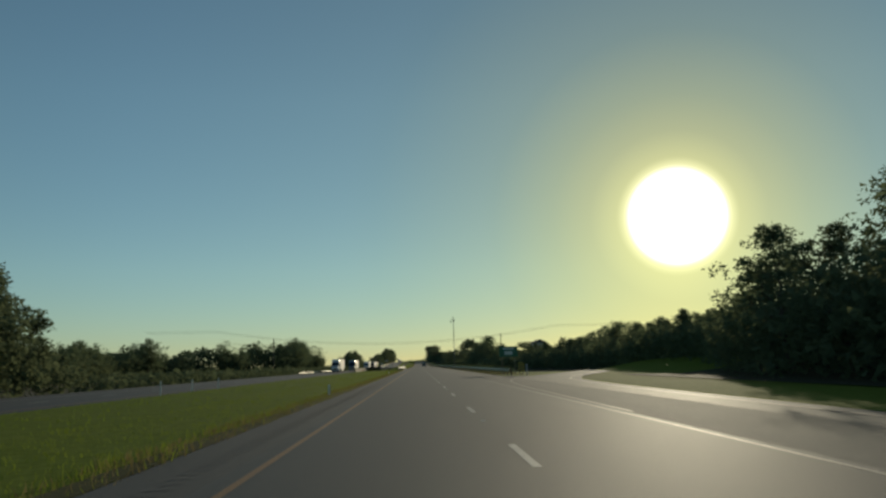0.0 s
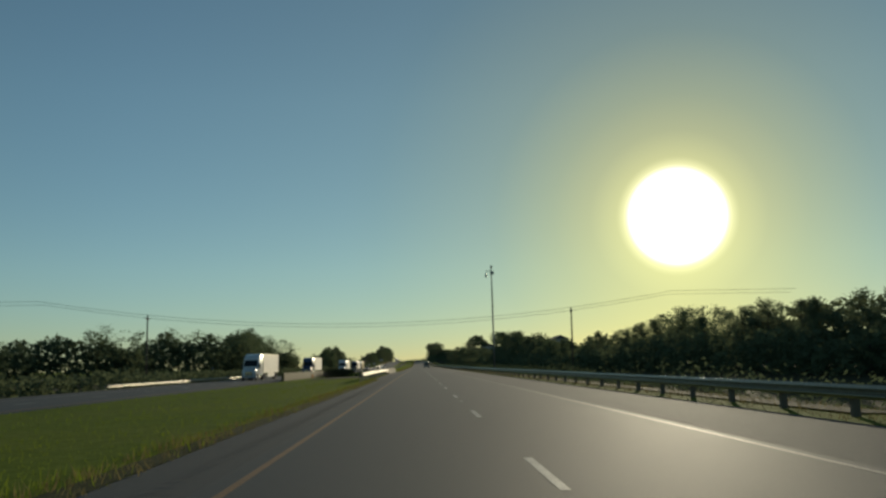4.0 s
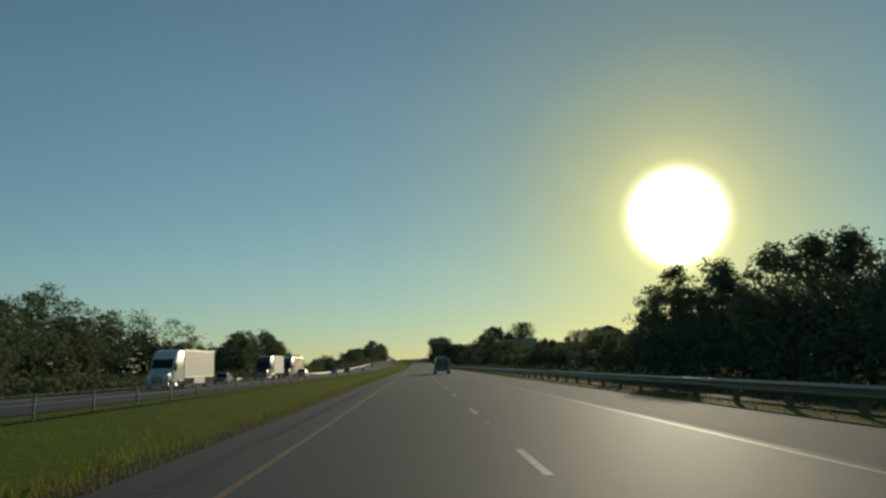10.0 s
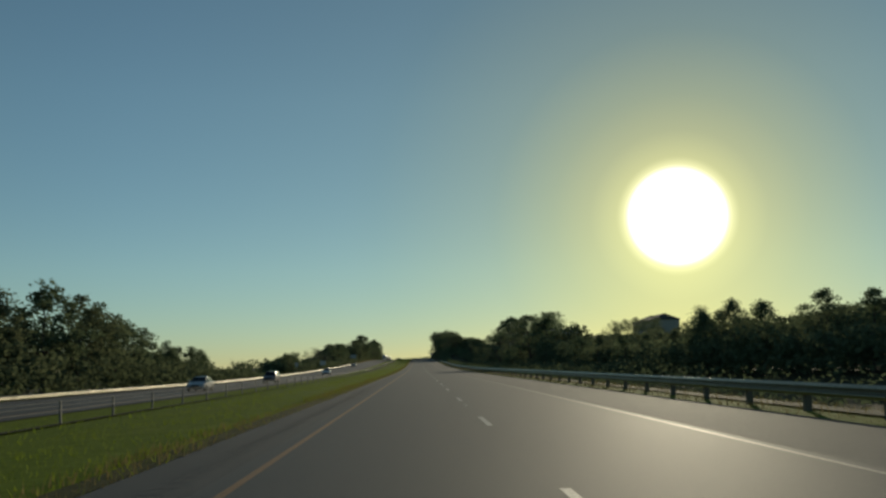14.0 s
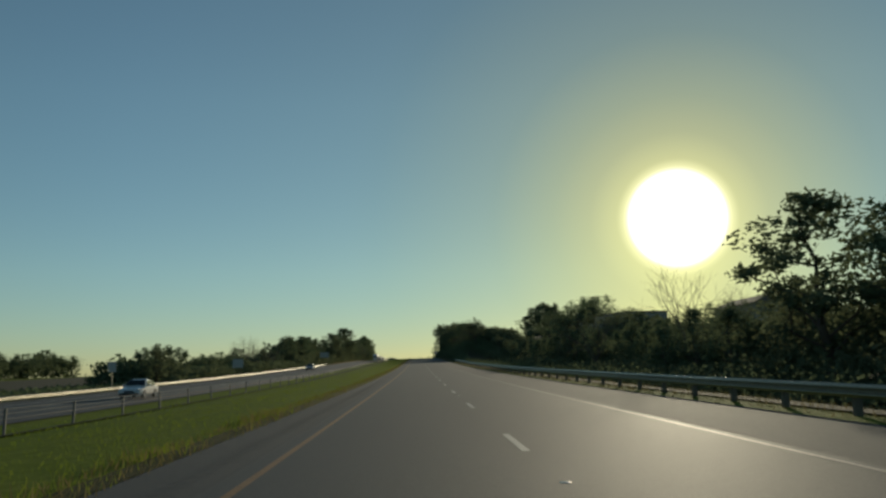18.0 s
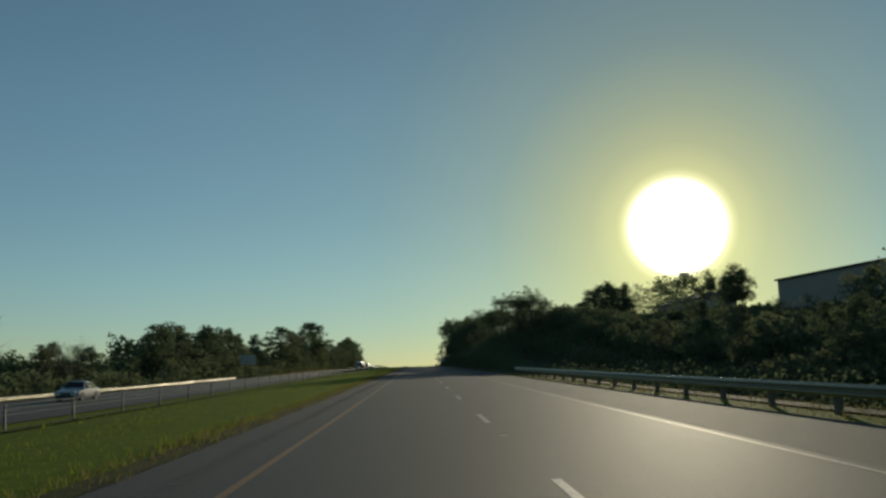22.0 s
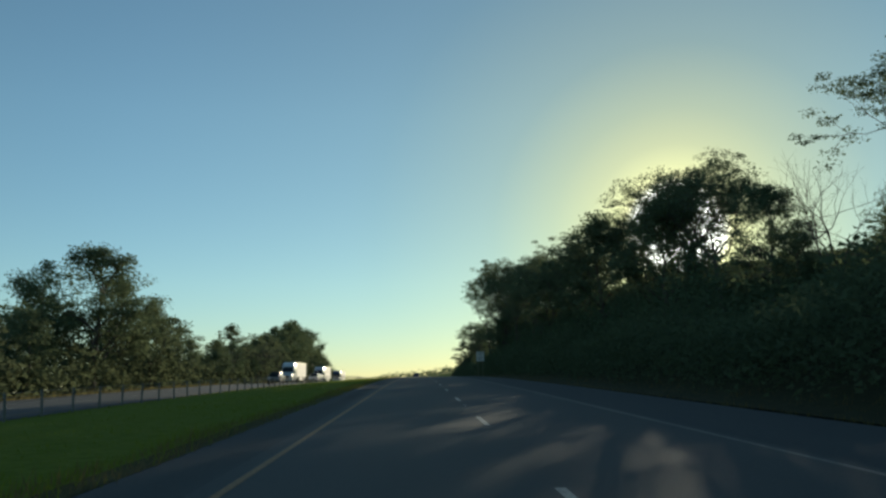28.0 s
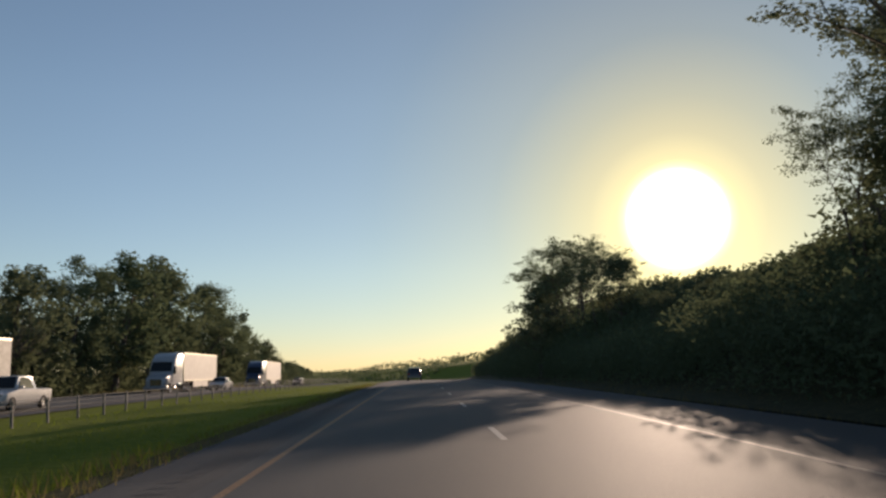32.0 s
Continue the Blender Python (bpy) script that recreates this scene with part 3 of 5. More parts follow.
# deeper stands that show over the edges: along, across, tops over the road
LEFT_DEEP = [(115, -75, 6.8), (150, -72, 12.4), (165, -75, 7.9), (228, -85, 9.0), (260, -92, 6.8), (288, -90, 12.8), (300, -90, 7.3), (330, -86, 9.0), (357, -74, 13.0),
             (370, -75, 9.6), (392, -70, 14.1), (410, -63, 13.0), (436, -58, 15.4), (455, -62, 11.9), (488, -72, 13.0), (501, -75, 18.3), (522, -75, 18.1),
             (545, -77, 14.7), (575, -80, 18.1), (595, -73, 16.4), (618, -70, 10.2)]
RIGHT_DEEP = [(600, 62, 9), (740, 58, 10), (790, 54, 9.4), (812, 53, 9.2), (819, 53, 12.0), (856, 53, 12.4), (862, 51, 9.8), (872, 49, 9.2), (895, 48, 9.8), (920, 48, 11), (945, 48, 12), (985, 48, 13), (1012, 48, 13)]
RIGHT_HILL = [(430, 128, 21), (480, 128, 22), (510, 128, 25), (545, 128, 26.5), (590, 128, 24.5), (640, 128, 22), (720, 128, 17)]


def left_row(s0, s1, step):
    """Trees along the opposite carriageway, every step metres or so."""
    s = s0
    while s < s1:
        top = between(LEFT_TOPS, s)
        if top > 4.3:
            k = top * ((0.92 if s < 1000 else 1.02) + 0.14 * rnd.random())
            sort = "sparse" if rnd.random() < 0.12 else "leaf"
            tall = top > 13 and rnd.random() < 0.5
            X = (-41.5 if s < 1000 else -37.5) - 4.0 * rnd.random()
            plant("tall" if tall else sort, X, s, k - lie(X, s), "trees along the opposite carriageway", rnd, 2)
        s += step * (1.0 + 0.6 * rnd.random()) * (1.0 if top < 12 else 1.2)


rnd = np.random.default_rng(5)
left_row(40.0, 690.0, 6.0)
rnd = np.random.default_rng(8)
left_row(755.5, 889.0, 4.6)
rnd = np.random.default_rng(5)
rnd.bit_generator.advance(350)
left_row(891.701, 1540.0, 6.0)
for X, s, h in ((-41.5, 826, 10.6), (-42, 835, 11.2), (-40, 858, 7.5), (-41, 862, 8), (-44, 690, 6), (-45, 1100, 16), (-36.5, 1163, 12.5), (-37, 1170, 13.5), (-36.2, 1177, 12.5), (-38, 1140, 11)):
    plant("bare", X, s, h - lie(X, s) - 1.5, "trees along the opposite carriageway", rnd)


for X, s, h in ((-41, 80, 12.8), (-43, 86, 11), (-42, 92, 8.6), (-40, 74, 12.2), (-90, 288, 12)):
    plant("leaf", X, s, h - lie(X, s), "trees along the opposite carriageway", rnd)


def crown_at(bank, X, s, height):
    """Corners of a kind's crown set down at a place, thinned by half."""
    me = bank[int(rnd.integers(len(bank)))][1]
    co = np.empty(len(me.vertices) * 3, dtype=np.float32)
    me.vertices.foreach_get("co", co)
    co = co.reshape(-1, 3, 3)[::4].reshape(-1, 3) * (height / 10.0)
    a = rnd.random() * 6.283
    w = 1.0 + 0.3 * rnd.random()
    x, y = (co[:, 0] * math.cos(a) - co[:, 1] * math.sin(a)) * w, (co[:, 0] * math.sin(a) + co[:, 1] * math.cos(a)) * w
    g = on_ground(X, s)
    return np.stack([x + g[0], y + g[1], co[:, 2] + g[2]], axis=1)


def deep_row(table, step, label):
    """A stand that lies back from the road, too deep to count its trees."""
    tops, across = [(a, c) for a, b, c in table], [(a, b) for a, b, c in table]
    s, got = table[0][0], []
    while s < table[-1][0]:
        X = between(across, s) - 3 + 6 * rnd.random()
        k = between(tops, s) * (0.93 + 0.15 * rnd.random())
        got.append(crown_at(SPARSE if rnd.random() < 0.2 else KINDS, X, s, k - lie(X, s)))
        s += step * (0.75 + 0.5 * rnd.random())
    v = np.concatenate(got)
    idx = np.arange(len(v)).reshape(-1, 3)
    tagged(new("far_trees", quads_mesh("far_trees", v, idx, M["leaf"])), label, "woods", kind="stuff")
    return tops, across


deep_l = deep_row(LEFT_DEEP, 7.5, "dark broadleaf trees across the far field")
deep_r = deep_row(RIGHT_DEEP, 7.5, "dark broadleaf trees on the far hillside")
deep_row(RIGHT_HILL, 6.5, "dark broadleaf trees along the crest of the far hill")


def right_row(s):
    """How far right the wood's edge stands."""
    return between([(0, 26), (60, 27), (100, 38), (180, 40), (250, 37), (330, 30), (485, 30), (530, 38), (545, 39), (620, 26), (655, 25.5), (682, 25.5), (690, 23), (700, 23), (730, 26), (860, 26), (900, 21), (960, 18.5), (1060, 16.5), (1110, 14.5), (1140, 16.5),
                    (1300, 17)], s)


s = 6.0
while s < 1320:
    top = between(RIGHT_LOW if s < 590 else RIGHT_HIGH, s)
    X = right_row(s)
    if top > 4.5:
        k = top * (0.90 + 0.15 * rnd.random())
        near = s > 880
        xx = X + 3 * rnd.random()
        thin = min(abs(s - q) for q in (1023, 1056, 1087, 1121)) < 5
        plant("airy" if thin else ("airy" if rnd.random() < 0.45 else "tall") if near and rnd.random() < 0.8 else ("sparse" if rnd.random() < 0.10 else "leaf"), xx, s, k - lie(xx, s), "trees on the wooded bank", rnd, 2)
    s += (5.7 + 3.2 * rnd.random()) * (1.15 if top > 13 else 1.0)
for X, s, h in ((27, 702, 13), (25.5, 741, 12), (18, 1003, 11.5), (19, 1010, 11), (20, 1030, 12.5), (15.5, 1200, 11), (15, 1212, 8)):
    plant("bare", X, s, h - lie(X, s), "trees on the wooded bank", rnd)
for X, s, h in ((18, 918, 12.8), (18.6, 908, 14.4), (19.4, 902, 13.6), (18, 957, 14.2), (19, 964, 13.8), (20.5, 998, 14.2), (18, 1024, 15.3), (20, 1050, 15.2), (22.5, 1037, 16.8), (20.8, 1043, 15.2), (19, 1058, 14.5),
                (18, 1065, 15), (17.5, 1071, 14.8), (18.5, 1077, 15.6), (17, 1083, 15.4), (21, 1047, 16.2), (21, 1070, 15), (22, 1034, 17), (17, 1192, 15.5), (18, 1222, 15.5), (14.3, 1118, 19.5), (16.4, 1113, 20.5), (15.2, 1126, 17.5), (17.0, 1125, 20), (17.5, 1132, 16.5), (19.5, 1106, 20), (21, 1119, 21),
                (23, 1110, 21), (15.5, 1096, 17), (17.5, 1086, 17), (18.5, 1139, 13.5)):
    plant("airy", X, s, h - lie(X, s), "trees on the wooded bank", rnd, 3)
for X, s, h in ((18.8, 909, 12.5), (19, 1131, 15), (21, 1138, 16.5), (19.5, 1101, 13), (18.5, 1111, 13.5), (18, 1121, 13), (20, 1130, 12), (17.3, 1127, 12.6), (16.6, 1023, 12.4)):
    plant("tall", X, s, h - lie(X, s), "trees on the wooded bank", rnd, 3)
for X, s, h in ((12.2, 1189, 9.8), (36, 979, 12), (40, 878, 13.4)):
    plant("sparse", X, s, h - lie(X, s), "trees on the wooded bank", rnd, 3)


def thicket(name, x_of, height_of, s0, s1, per_metre, size, material, label, depth=4.0):
    """Undergrowth along the edge of a wood: countless leaf sprays in uneven mounds."""
    n = int((s1 - s0) * per_metre)
    ss = s0 + (s1 - s0) * rnd.random(n)
    cs = np.zeros((n, 3))
    for i, q in enumerate(ss):
        X = x_of(q) + depth * (rnd.random() - 0.4)
        h = height_of(q) * (0.75 + 0.5 * noise.noise((q * 0.13, X * 0.1, 3.0))) + 0.3
        g = on_ground(X, q)
        cs[i] = (g[0], g[1], g[2] + h * rnd.random() ** 0.7)
    verts, idx = leaf_cards(cs, np.full((n, 3), 0.55), 3, size, rnd)
    return tagged(new(name, quads_mesh(name, verts, idx, material)), label, "undergrowth", kind="stuff")


def left_growth(q):
    """Height of the shrubs below the far-side trees."""
    top = between(LEFT_TOPS, q)
    if 640 < q < 850 and 1.5 < top < 4.3:
        return 0.8 * top + 2.3
    return 0.40 * top + (1.5 if top > 1.5 else 0.2)


INSIDE = [(905, 10.6), (920, 10.8), (940, 10.8), (980, 9.8), (998, 6.6), (1014, 6.6), (1026, 8.2), (1042, 10.0), (1090, 10.4), (1130, 11.4), (1144, 11.6), (1154, 8.0), (1182, 8.2), (1200, 10.4), (1320, 10.4)]


def interior_top(q):
    """Top of the wood behind the edge trees of the climbing stretch, over the road."""
    X = right_row(q) + 7
    low = max(lie(X, q) + 1.2, 0.8 * between(RIGHT_HIGH, q))
    k = smooth(885, 905, q)
    return low * (1 - k) + max(lie(X, q) + 0.8, between(INSIDE, q)) * k


thicket("undergrowth", lambda q: -38.5, left_growth, 30, 1540, 22, 0.55, M["brush"],
        "dense dark undergrowth below the far-side trees", 4.0)
thicket("undergrowth", lambda q: -42.0, lambda q: 4.2, 985, 1330, 30, 0.45, M["brush"], "dense shrubs between the trunks of the far-side trees", 5.0)
thicket("wood_interior", lambda q: -48.0, lambda q: 0.85 * between(LEFT_TOPS, q) + (0.8 if between(LEFT_TOPS, q) > 1 else -0.3), 520, 1540, 44, 0.75, M["brush"],
        "dense woodland behind the far-side trees", 8.0)
thicket("wood_interior", lambda q: between(deep_l[1], q) - 5, lambda q: 0.85 * between(deep_l[0], q) - lie(between(deep_l[1], q), q), 60, 640, 38, 1.2, M["brush"],
        "dense woodland across the far field", 10.0)
thicket("wood_interior", lambda q: between(deep_r[1], q) + 5, lambda q: max(1.0, 0.85 * between(deep_r[0], q) - lie(between(deep_r[1], q), q)), 600, 1010, 30, 1.2,
        M["brush"], "dense woodland on the far hillside", 10.0)
thicket("undergrowth", lambda q: right_row(q) - 2.5, lambda q: 0.5 * between(RIGHT_LOW, q) + 1.0, 0, 590, 26, 0.6, M["brush"],
        "dense dark undergrowth at the edge of the wood", 5.0)
thicket("wood_interior", lambda q: right_row(q) + 8.0, lambda q: 0.84 * between(RIGHT_LOW, q) - lie(right_row(q) + 8, q), 0, 590, 46, 0.95, M["brush"],
        "dense woodland behind the roadside trees", 10.0)
for s0, s1, per, size in ((590, 880, 38, 0.42), (880, 1200, 84, 0.24), (1200, 1320, 40, 0.42)):
    thicket("undergrowth", lambda q: right_row(q) - 1.5, lambda q: 0.42 * between(RIGHT_HIGH, q), s0, s1, per, size, M["brush"],
            "dense dark undergrowth on the bank", 5.0)
for s0, s1, per, size in ((590, 890, 74, 0.7), (890, 1230, 170, 0.40), (1230, 1320, 74, 0.7)):
    thicket("wood_interior", lambda q: right_row(q) + 7.0, lambda q: interior_top(q) - lie(right_row(q) + 7, q), s0, s1, per, size,
            M["brush"], "dense woodland behind the roadside trees", 9.0)
thicket("undergrowth", lambda q: right_row(q) + 2.0, lambda q: 2.4, 0, 870, 24, 0.4, M["brush"], "low dark scrub between the trunks", 6.0)
thicket("undergrowth", lambda q: 15.0, lambda q: 1.1, 150, 870, 26, 0.16, M["brush"], "low scrub on the slope behind the guardrail", 7.0)
thicket("undergrowth", lambda q: 13.2, lambda q: 3.4 * smooth(860, 920, q), 870, 1240, 130, 0.22, M["brush"], "dark shrubs on the steep bank", 4.0)


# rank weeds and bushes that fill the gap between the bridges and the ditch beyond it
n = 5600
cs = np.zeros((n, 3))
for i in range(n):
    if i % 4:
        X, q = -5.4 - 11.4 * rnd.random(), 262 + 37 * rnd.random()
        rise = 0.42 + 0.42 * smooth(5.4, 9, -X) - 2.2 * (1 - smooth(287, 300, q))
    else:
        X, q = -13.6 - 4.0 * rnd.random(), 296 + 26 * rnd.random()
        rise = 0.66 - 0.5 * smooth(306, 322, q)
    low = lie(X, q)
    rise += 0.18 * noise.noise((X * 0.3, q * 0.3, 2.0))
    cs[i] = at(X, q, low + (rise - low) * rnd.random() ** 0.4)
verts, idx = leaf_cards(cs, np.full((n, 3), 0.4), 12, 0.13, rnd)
tagged(new("undergrowth", quads_mesh("undergrowth", verts, idx, M["shaded_weeds"])), "rank weeds with shade in their colour in the gap between the bridges", "undergrowth", kind="stuff")

# far woods past the crest and behind the fields
n = 9000
cs = np.zeros((n, 3))
for i in range(n):
    X = -420 + 840 * rnd.random()
    q = 1420 + 500 * rnd.random() if abs(X) < 160 else 200 + (800 if X < 0 else 1500) * rnd.random()
    if abs(X) >= 160:
        X = math.copysign(230 + 40 * rnd.random(), X)
    h = (4.0 + 3 * noise.noise((X * 0.02, q * 0.02, 9.0))) * rnd.random() ** 0.6 * (1.0 if abs(X) < 160 else 1.6)
    g = on_ground(X, q)
    cs[i] = (g[0], g[1], g[2] + h)
verts, idx = leaf_cards(cs, np.full((n, 3), 1.3), 5, 1.3, rnd)
tagged(new("far_woods", quads_mesh("far_woods", verts, idx, M["leaf"])), "hazy far woods on the horizon", "woods", kind="stuff")


# grass on the median and verges
def blades(name, x0, x1, s0, s1, n, tall, width, material, label, edge=False):
    X = x0 + (x1 - x0) * rnd.random(n) ** (2.0 if edge else 1.0)
    S = s0 + (s1 - s0) * rnd.random(n)
    paved = (S > 214) & (S < 303) & (X > np.where(S > 256, -5.2, -4.3)) & (X < 0)
    X, S = X[~paved], S[~paved]
    n = len(X)
    v = np.zeros((n, 3, 3))
    for i in range(n):
        g = on_ground(float(X[i]), float(S[i]), -0.02)
        a = rnd.random() * 6.283
        h = tall * (0.4 + 0.9 * rnd.random()) * (0.6 + 0.8 * max(0.0, noise.noise((X[i] * 0.6, S[i] * 0.35, 1.0)) + 0.3))
        dx, dy = math.cos(a) * width, math.sin(a) * width
        lx, ly = rnd.normal() * h * 0.35, rnd.normal() * h * 0.35
        v[i] = ((g[0] - dx, g[1] - dy, g[2]), (g[0] + dx, g[1] + dy, g[2]), (g[0] + lx, g[1] + ly, g[2] + h))
    idx = np.arange(n)[:, None] * 3 + np.arange(3)[None]
    return tagged(new(name, quads_mesh(name, v.reshape(-1, 3), idx, material)), label, "grass", kind="stuff")


blades("grass", -9.0, -3.7, 2, 1180, 190000, 0.095, 0.011, M["grass_blade"], "uneven mown green grass of the median")
blades("grass", -4.5, -3.45, 2, 1180, 62000, 0.21, 0.012, M["dry_grass"], "straggling dry grass along the shoulder's edge")
blades("grass", -4.7, -3.5, 2, 1180, 40000, 0.20, 0.011, M["grass_blade"], "tall weeds along the shoulder's edge")
blades("grass", -17.5, -9.0, 2, 1180, 50000, 0.12, 0.020, M["grass_blade"], "green grass of the median")
blades("grass", -36.5, -31.3, 950, 1270, 16000, 0.55, 0.028, M["dry_grass"], "tall dry tan grass beyond the opposite road")
blades("grass", 8.9, 13.0, 98, 1180, 50000, 0.20, 0.018, M["dry_grass"], "dry rough grass behind the outer shoulder")


# ---- road furniture ----
def rail_mesh(length):
    """W-shaped steel beam, length metres along y, standing on its middle height."""
    prof = [(0.042 - 0.042 * math.cos(4 * math.pi * (i / 28.0 - 0.0)), 0.158 - 0.316 * i / 28.0) for i in range(29)]
    v, f = [], []
    for y in (0.0, length):
        v += [(x, y, z) for x, z in prof]
        v += [(x - 0.006, y, z) for x, z in prof]
    k, n = len(prof), 2 * len(prof)
    for i in range(k - 1):
        f.append((i, i + 1, n + i + 1, n + i))
        f.append((k + i, n + k + i, n + k + i + 1, k + i + 1))
    f += [(0, n, n + k, k), (k - 1, 2 * k - 1, n + 2 * k - 1, n + k - 1)]
    return linked("rail", v, f, M["galvanised"], True)


M["amber"] = surface("faded_orange_sheeting", (0.36, 0.15, 0.012), (0.27, 0.11, 0.01), 0.95, spec=0.05, big=1.5, small=9, c=(0.22, 0.10, 0.02))
M["dull_steel"] = surface("dull_weathered_steel", (0.20, 0.20, 0.18), (0.14, 0.14, 0.13), 0.7, metal=0.3, big=1.5, small=12)
RAIL = rail_mesh(3.86)
bm = bmesh.new()
box(bm, -0.04, 0.04, -0.06, 0.06, -0.4, 0.70)
POST_STEEL = bm_mesh("post", bm, M["galvanised"], bevel=0.008)
bm = bmesh.new()
box(bm, -0.075, 0.075, -0.10, 0.10, -0.4, 0.70)
POST_WOOD = bm_mesh("post", bm, M["post_wood"], bevel=0.012)
bm = bmesh.new()
box(bm, 0, 0.19, -0.075, 0.075, -0.15, 0.12)
BLOCK = bm_mesh("spacer_block", bm, M["post_wood"], bevel=0.01)


def guardrail(X, s0, s1, face, dz, label, every=1, wood=True):
    """Steel beam on posts; face +1: the beam looks to +x."""
    g = tagged(new("guardrail"), label, "guardrail", kind="thing")
    fz = dz if callable(dz) else (lambda s: dz)
    g.location = at(X, s0, fz(s0))
    o = Vector(g.location)
    n = int((s1 - s0) / 3.81)
    for i in range(n):
        s = s0 + i * 3.81
        p = Vector(at(X, s, fz(s)))
        q = Vector(at(X, s + 3.81, fz(s + 3.81)))
        d = q - p
        tilt, turn = math.degrees(math.atan2(d.z, d.y)), -math.degrees(math.atan2(d.x, d.y))
        r = part("rail", RAIL, g, at=p - o + Vector((face * 0.20 + 0.004 * (i % 2), 0, 0.58)), rot=(tilt, 0, turn if face > 0 else turn))
        if face < 0:
            r.scale = (-1, 1, 1)
        for j in range(every):
            u = p + d * (j / every)
            po = part("post", POST_WOOD if wood else POST_STEEL, g, at=u - o)
            b = part("spacer_block", BLOCK, po, at=(0, 0, 0.58))
            if face < 0:
                b.scale = (-1, 1, 1)
    return g


guardrail(-4.75, 207, 260.4, 1, 0.0, "galvanised steel guardrail on steel posts beside the median", 2, False)

def box_mesh(b, material):
    bm = bmesh.new()
    box(bm, *b)
    return bm_mesh("box", bm, material, bevel=0.004)


# deep three-wave section that ties the median guardrail to the bridge barrier
prof = [(0.042 - 0.042 * math.cos(6 * math.pi * i / 42.0), 0.255 - 0.51 * i / 42.0) for i in range(43)]
k = len(prof)
v = [(x - d, y, 0.255 + (z - 0.255) * deep) for y, deep in ((0.0, 0.62), (1.1, 1.0), (2.85, 1.0)) for d in (0.0, 0.006) for x, z in prof]
f = []
for m in (0, 2 * k):
    f += [(m + i, m + i + 1, m + 2 * k + i + 1, m + 2 * k + i) for i in range(k - 1)] + [(m + k + i, m + 3 * k + i, m + 3 * k + i + 1, m + k + i + 1) for i in range(k - 1)]
f += [(i + 1, i, k + i, k + i + 1) for i in range(k - 1)] + [(4 * k + i, 4 * k + i + 1, 5 * k + i + 1, 5 * k + i) for i in range(k - 1)]
tie = tagged(new("guardrail_end"), "deep three-wave steel section bolted to the bridge barrier", "guardrail")
tie.matrix_basis = pose(*at(-4.56, 260.25, 0.0), 0, 0, -3.0)
part("beam", linked("beam", v, f, M["galvanised"], True), tie, at=(0.0, 0.0, 0.49))
for q in (0.3, 0.95, 1.6, 2.25):
    part("post", POST_STEEL, tie, at=(-0.12, q, -0.05))
guardrail(9.9, 90.5, 848, -1, -0.05, "long galvanised guardrail behind the outer shoulder", 1)
guardrail(-30.9, 222, 320, 1, opp_at(-0.25), "galvanised guardrail on the far side of the opposite road", 1, False)
guardrail(-30.9, 452, 906, 1, opp_at(-0.33), "long galvanised guardrail on the far side of the opposite road", 1, False)
guardrail(-18.9, 306, 358, -1, opp_at(0.08), "galvanised guardrail at the bridge of the opposite road", 2)


def barrier(X, cuts, dz, prof, label, name):
    """Concrete wall of separate cast lengths with open joints at the cuts; prof is its section (x, z)."""
    g = tagged(new("concrete_barrier"), label, "barrier")
    g.location = at(X, cuts[0], dz)
    o = Vector(g.location)
    made = {}
    for i, (a, b) in enumerate(zip(cuts, cuts[1:])):
        n = round(b - a, 2)
        if n not in made:
            bm = bmesh.new()
            ends = [[bm.verts.new((x, y, z)) for x, z in prof] for y in (0.02, n - 0.02)]
            for k in range(len(prof) - 1):
                bm.faces.new((ends[0][k], ends[0][k + 1], ends[1][k + 1], ends[1][k]))
            bm.faces.new(ends[0])
            bm.faces.new(ends[1][::-1])
            bmesh.ops.recalc_face_normals(bm, faces=bm.faces)
            made[n] = bm_mesh(name, bm, M["concrete"], bevel=0.02)
        part(name, made[n], g, at=Vector(at(X, a, dz)) - o + Vector((0.006 * math.sin(i * 5.0), 0, 0.004 * math.sin(i * 3.0))))
    return g


near_wall = barrier(-4.5, [262.85, 264.3, 265.0] + [265.0 + 3.32 * k for k in range(1, 10)] + [298.2, 298.9, 301.2], -0.03,
                    [(-0.30, -0.5), (-0.30, 0.08), (-0.18, 0.30), (-0.09, 0.82), (0.09, 0.82), (0.18, 0.30), (0.30, 0.08), (0.30, -0.5)],
                    "weathered tan concrete barrier with open joints on the bridge", "barrier_section")
part("inspection_plate", box_mesh((-0.006, 0.006, -0.14, 0.14, -0.13, 0.13), M["concrete"]), near_wall, "small cover plate in the concrete",
     at=(0.135, 1.8, 0.62), rot=(0, -9.8, 0))
far_wall = barrier(-18.8, [256, 266.5, 276.4, 286.2, 296.3, 305.4], 0.0, [(-0.18, -2.0), (-0.18, -0.2), (-0.14, 0.48), (0.14, 0.48), (0.2, -0.2), (0.2, -2.0)],
                   "tall weathered concrete parapet of the opposite bridge", "parapet_section")
panel = tagged(new("orange_panel"), "faded orange panel fixed to the bridge parapet", "panel")
panel.location = at(-18.56, 287.75, -0.42)
part("face", box_mesh((-0.02, 0.02, -1.3, 1.3, -0.42, 0.42), M["amber"]), panel)
part("edge_strip", box_mesh((-0.025, 0.03, -1.3, 1.3, 0.42, 0.45), M["dull_steel"]), panel, "dull metal edge strip")
bm = bmesh.new()
box(bm, -4.2, -3.4, 255, 306, -0.75, -0.06)
tagged(new("bridge_deck_edge", bm_mesh("bridge_deck_edge", bm, M["concrete"])), "concrete edge of the bridge deck", "bridge", kind="structure")

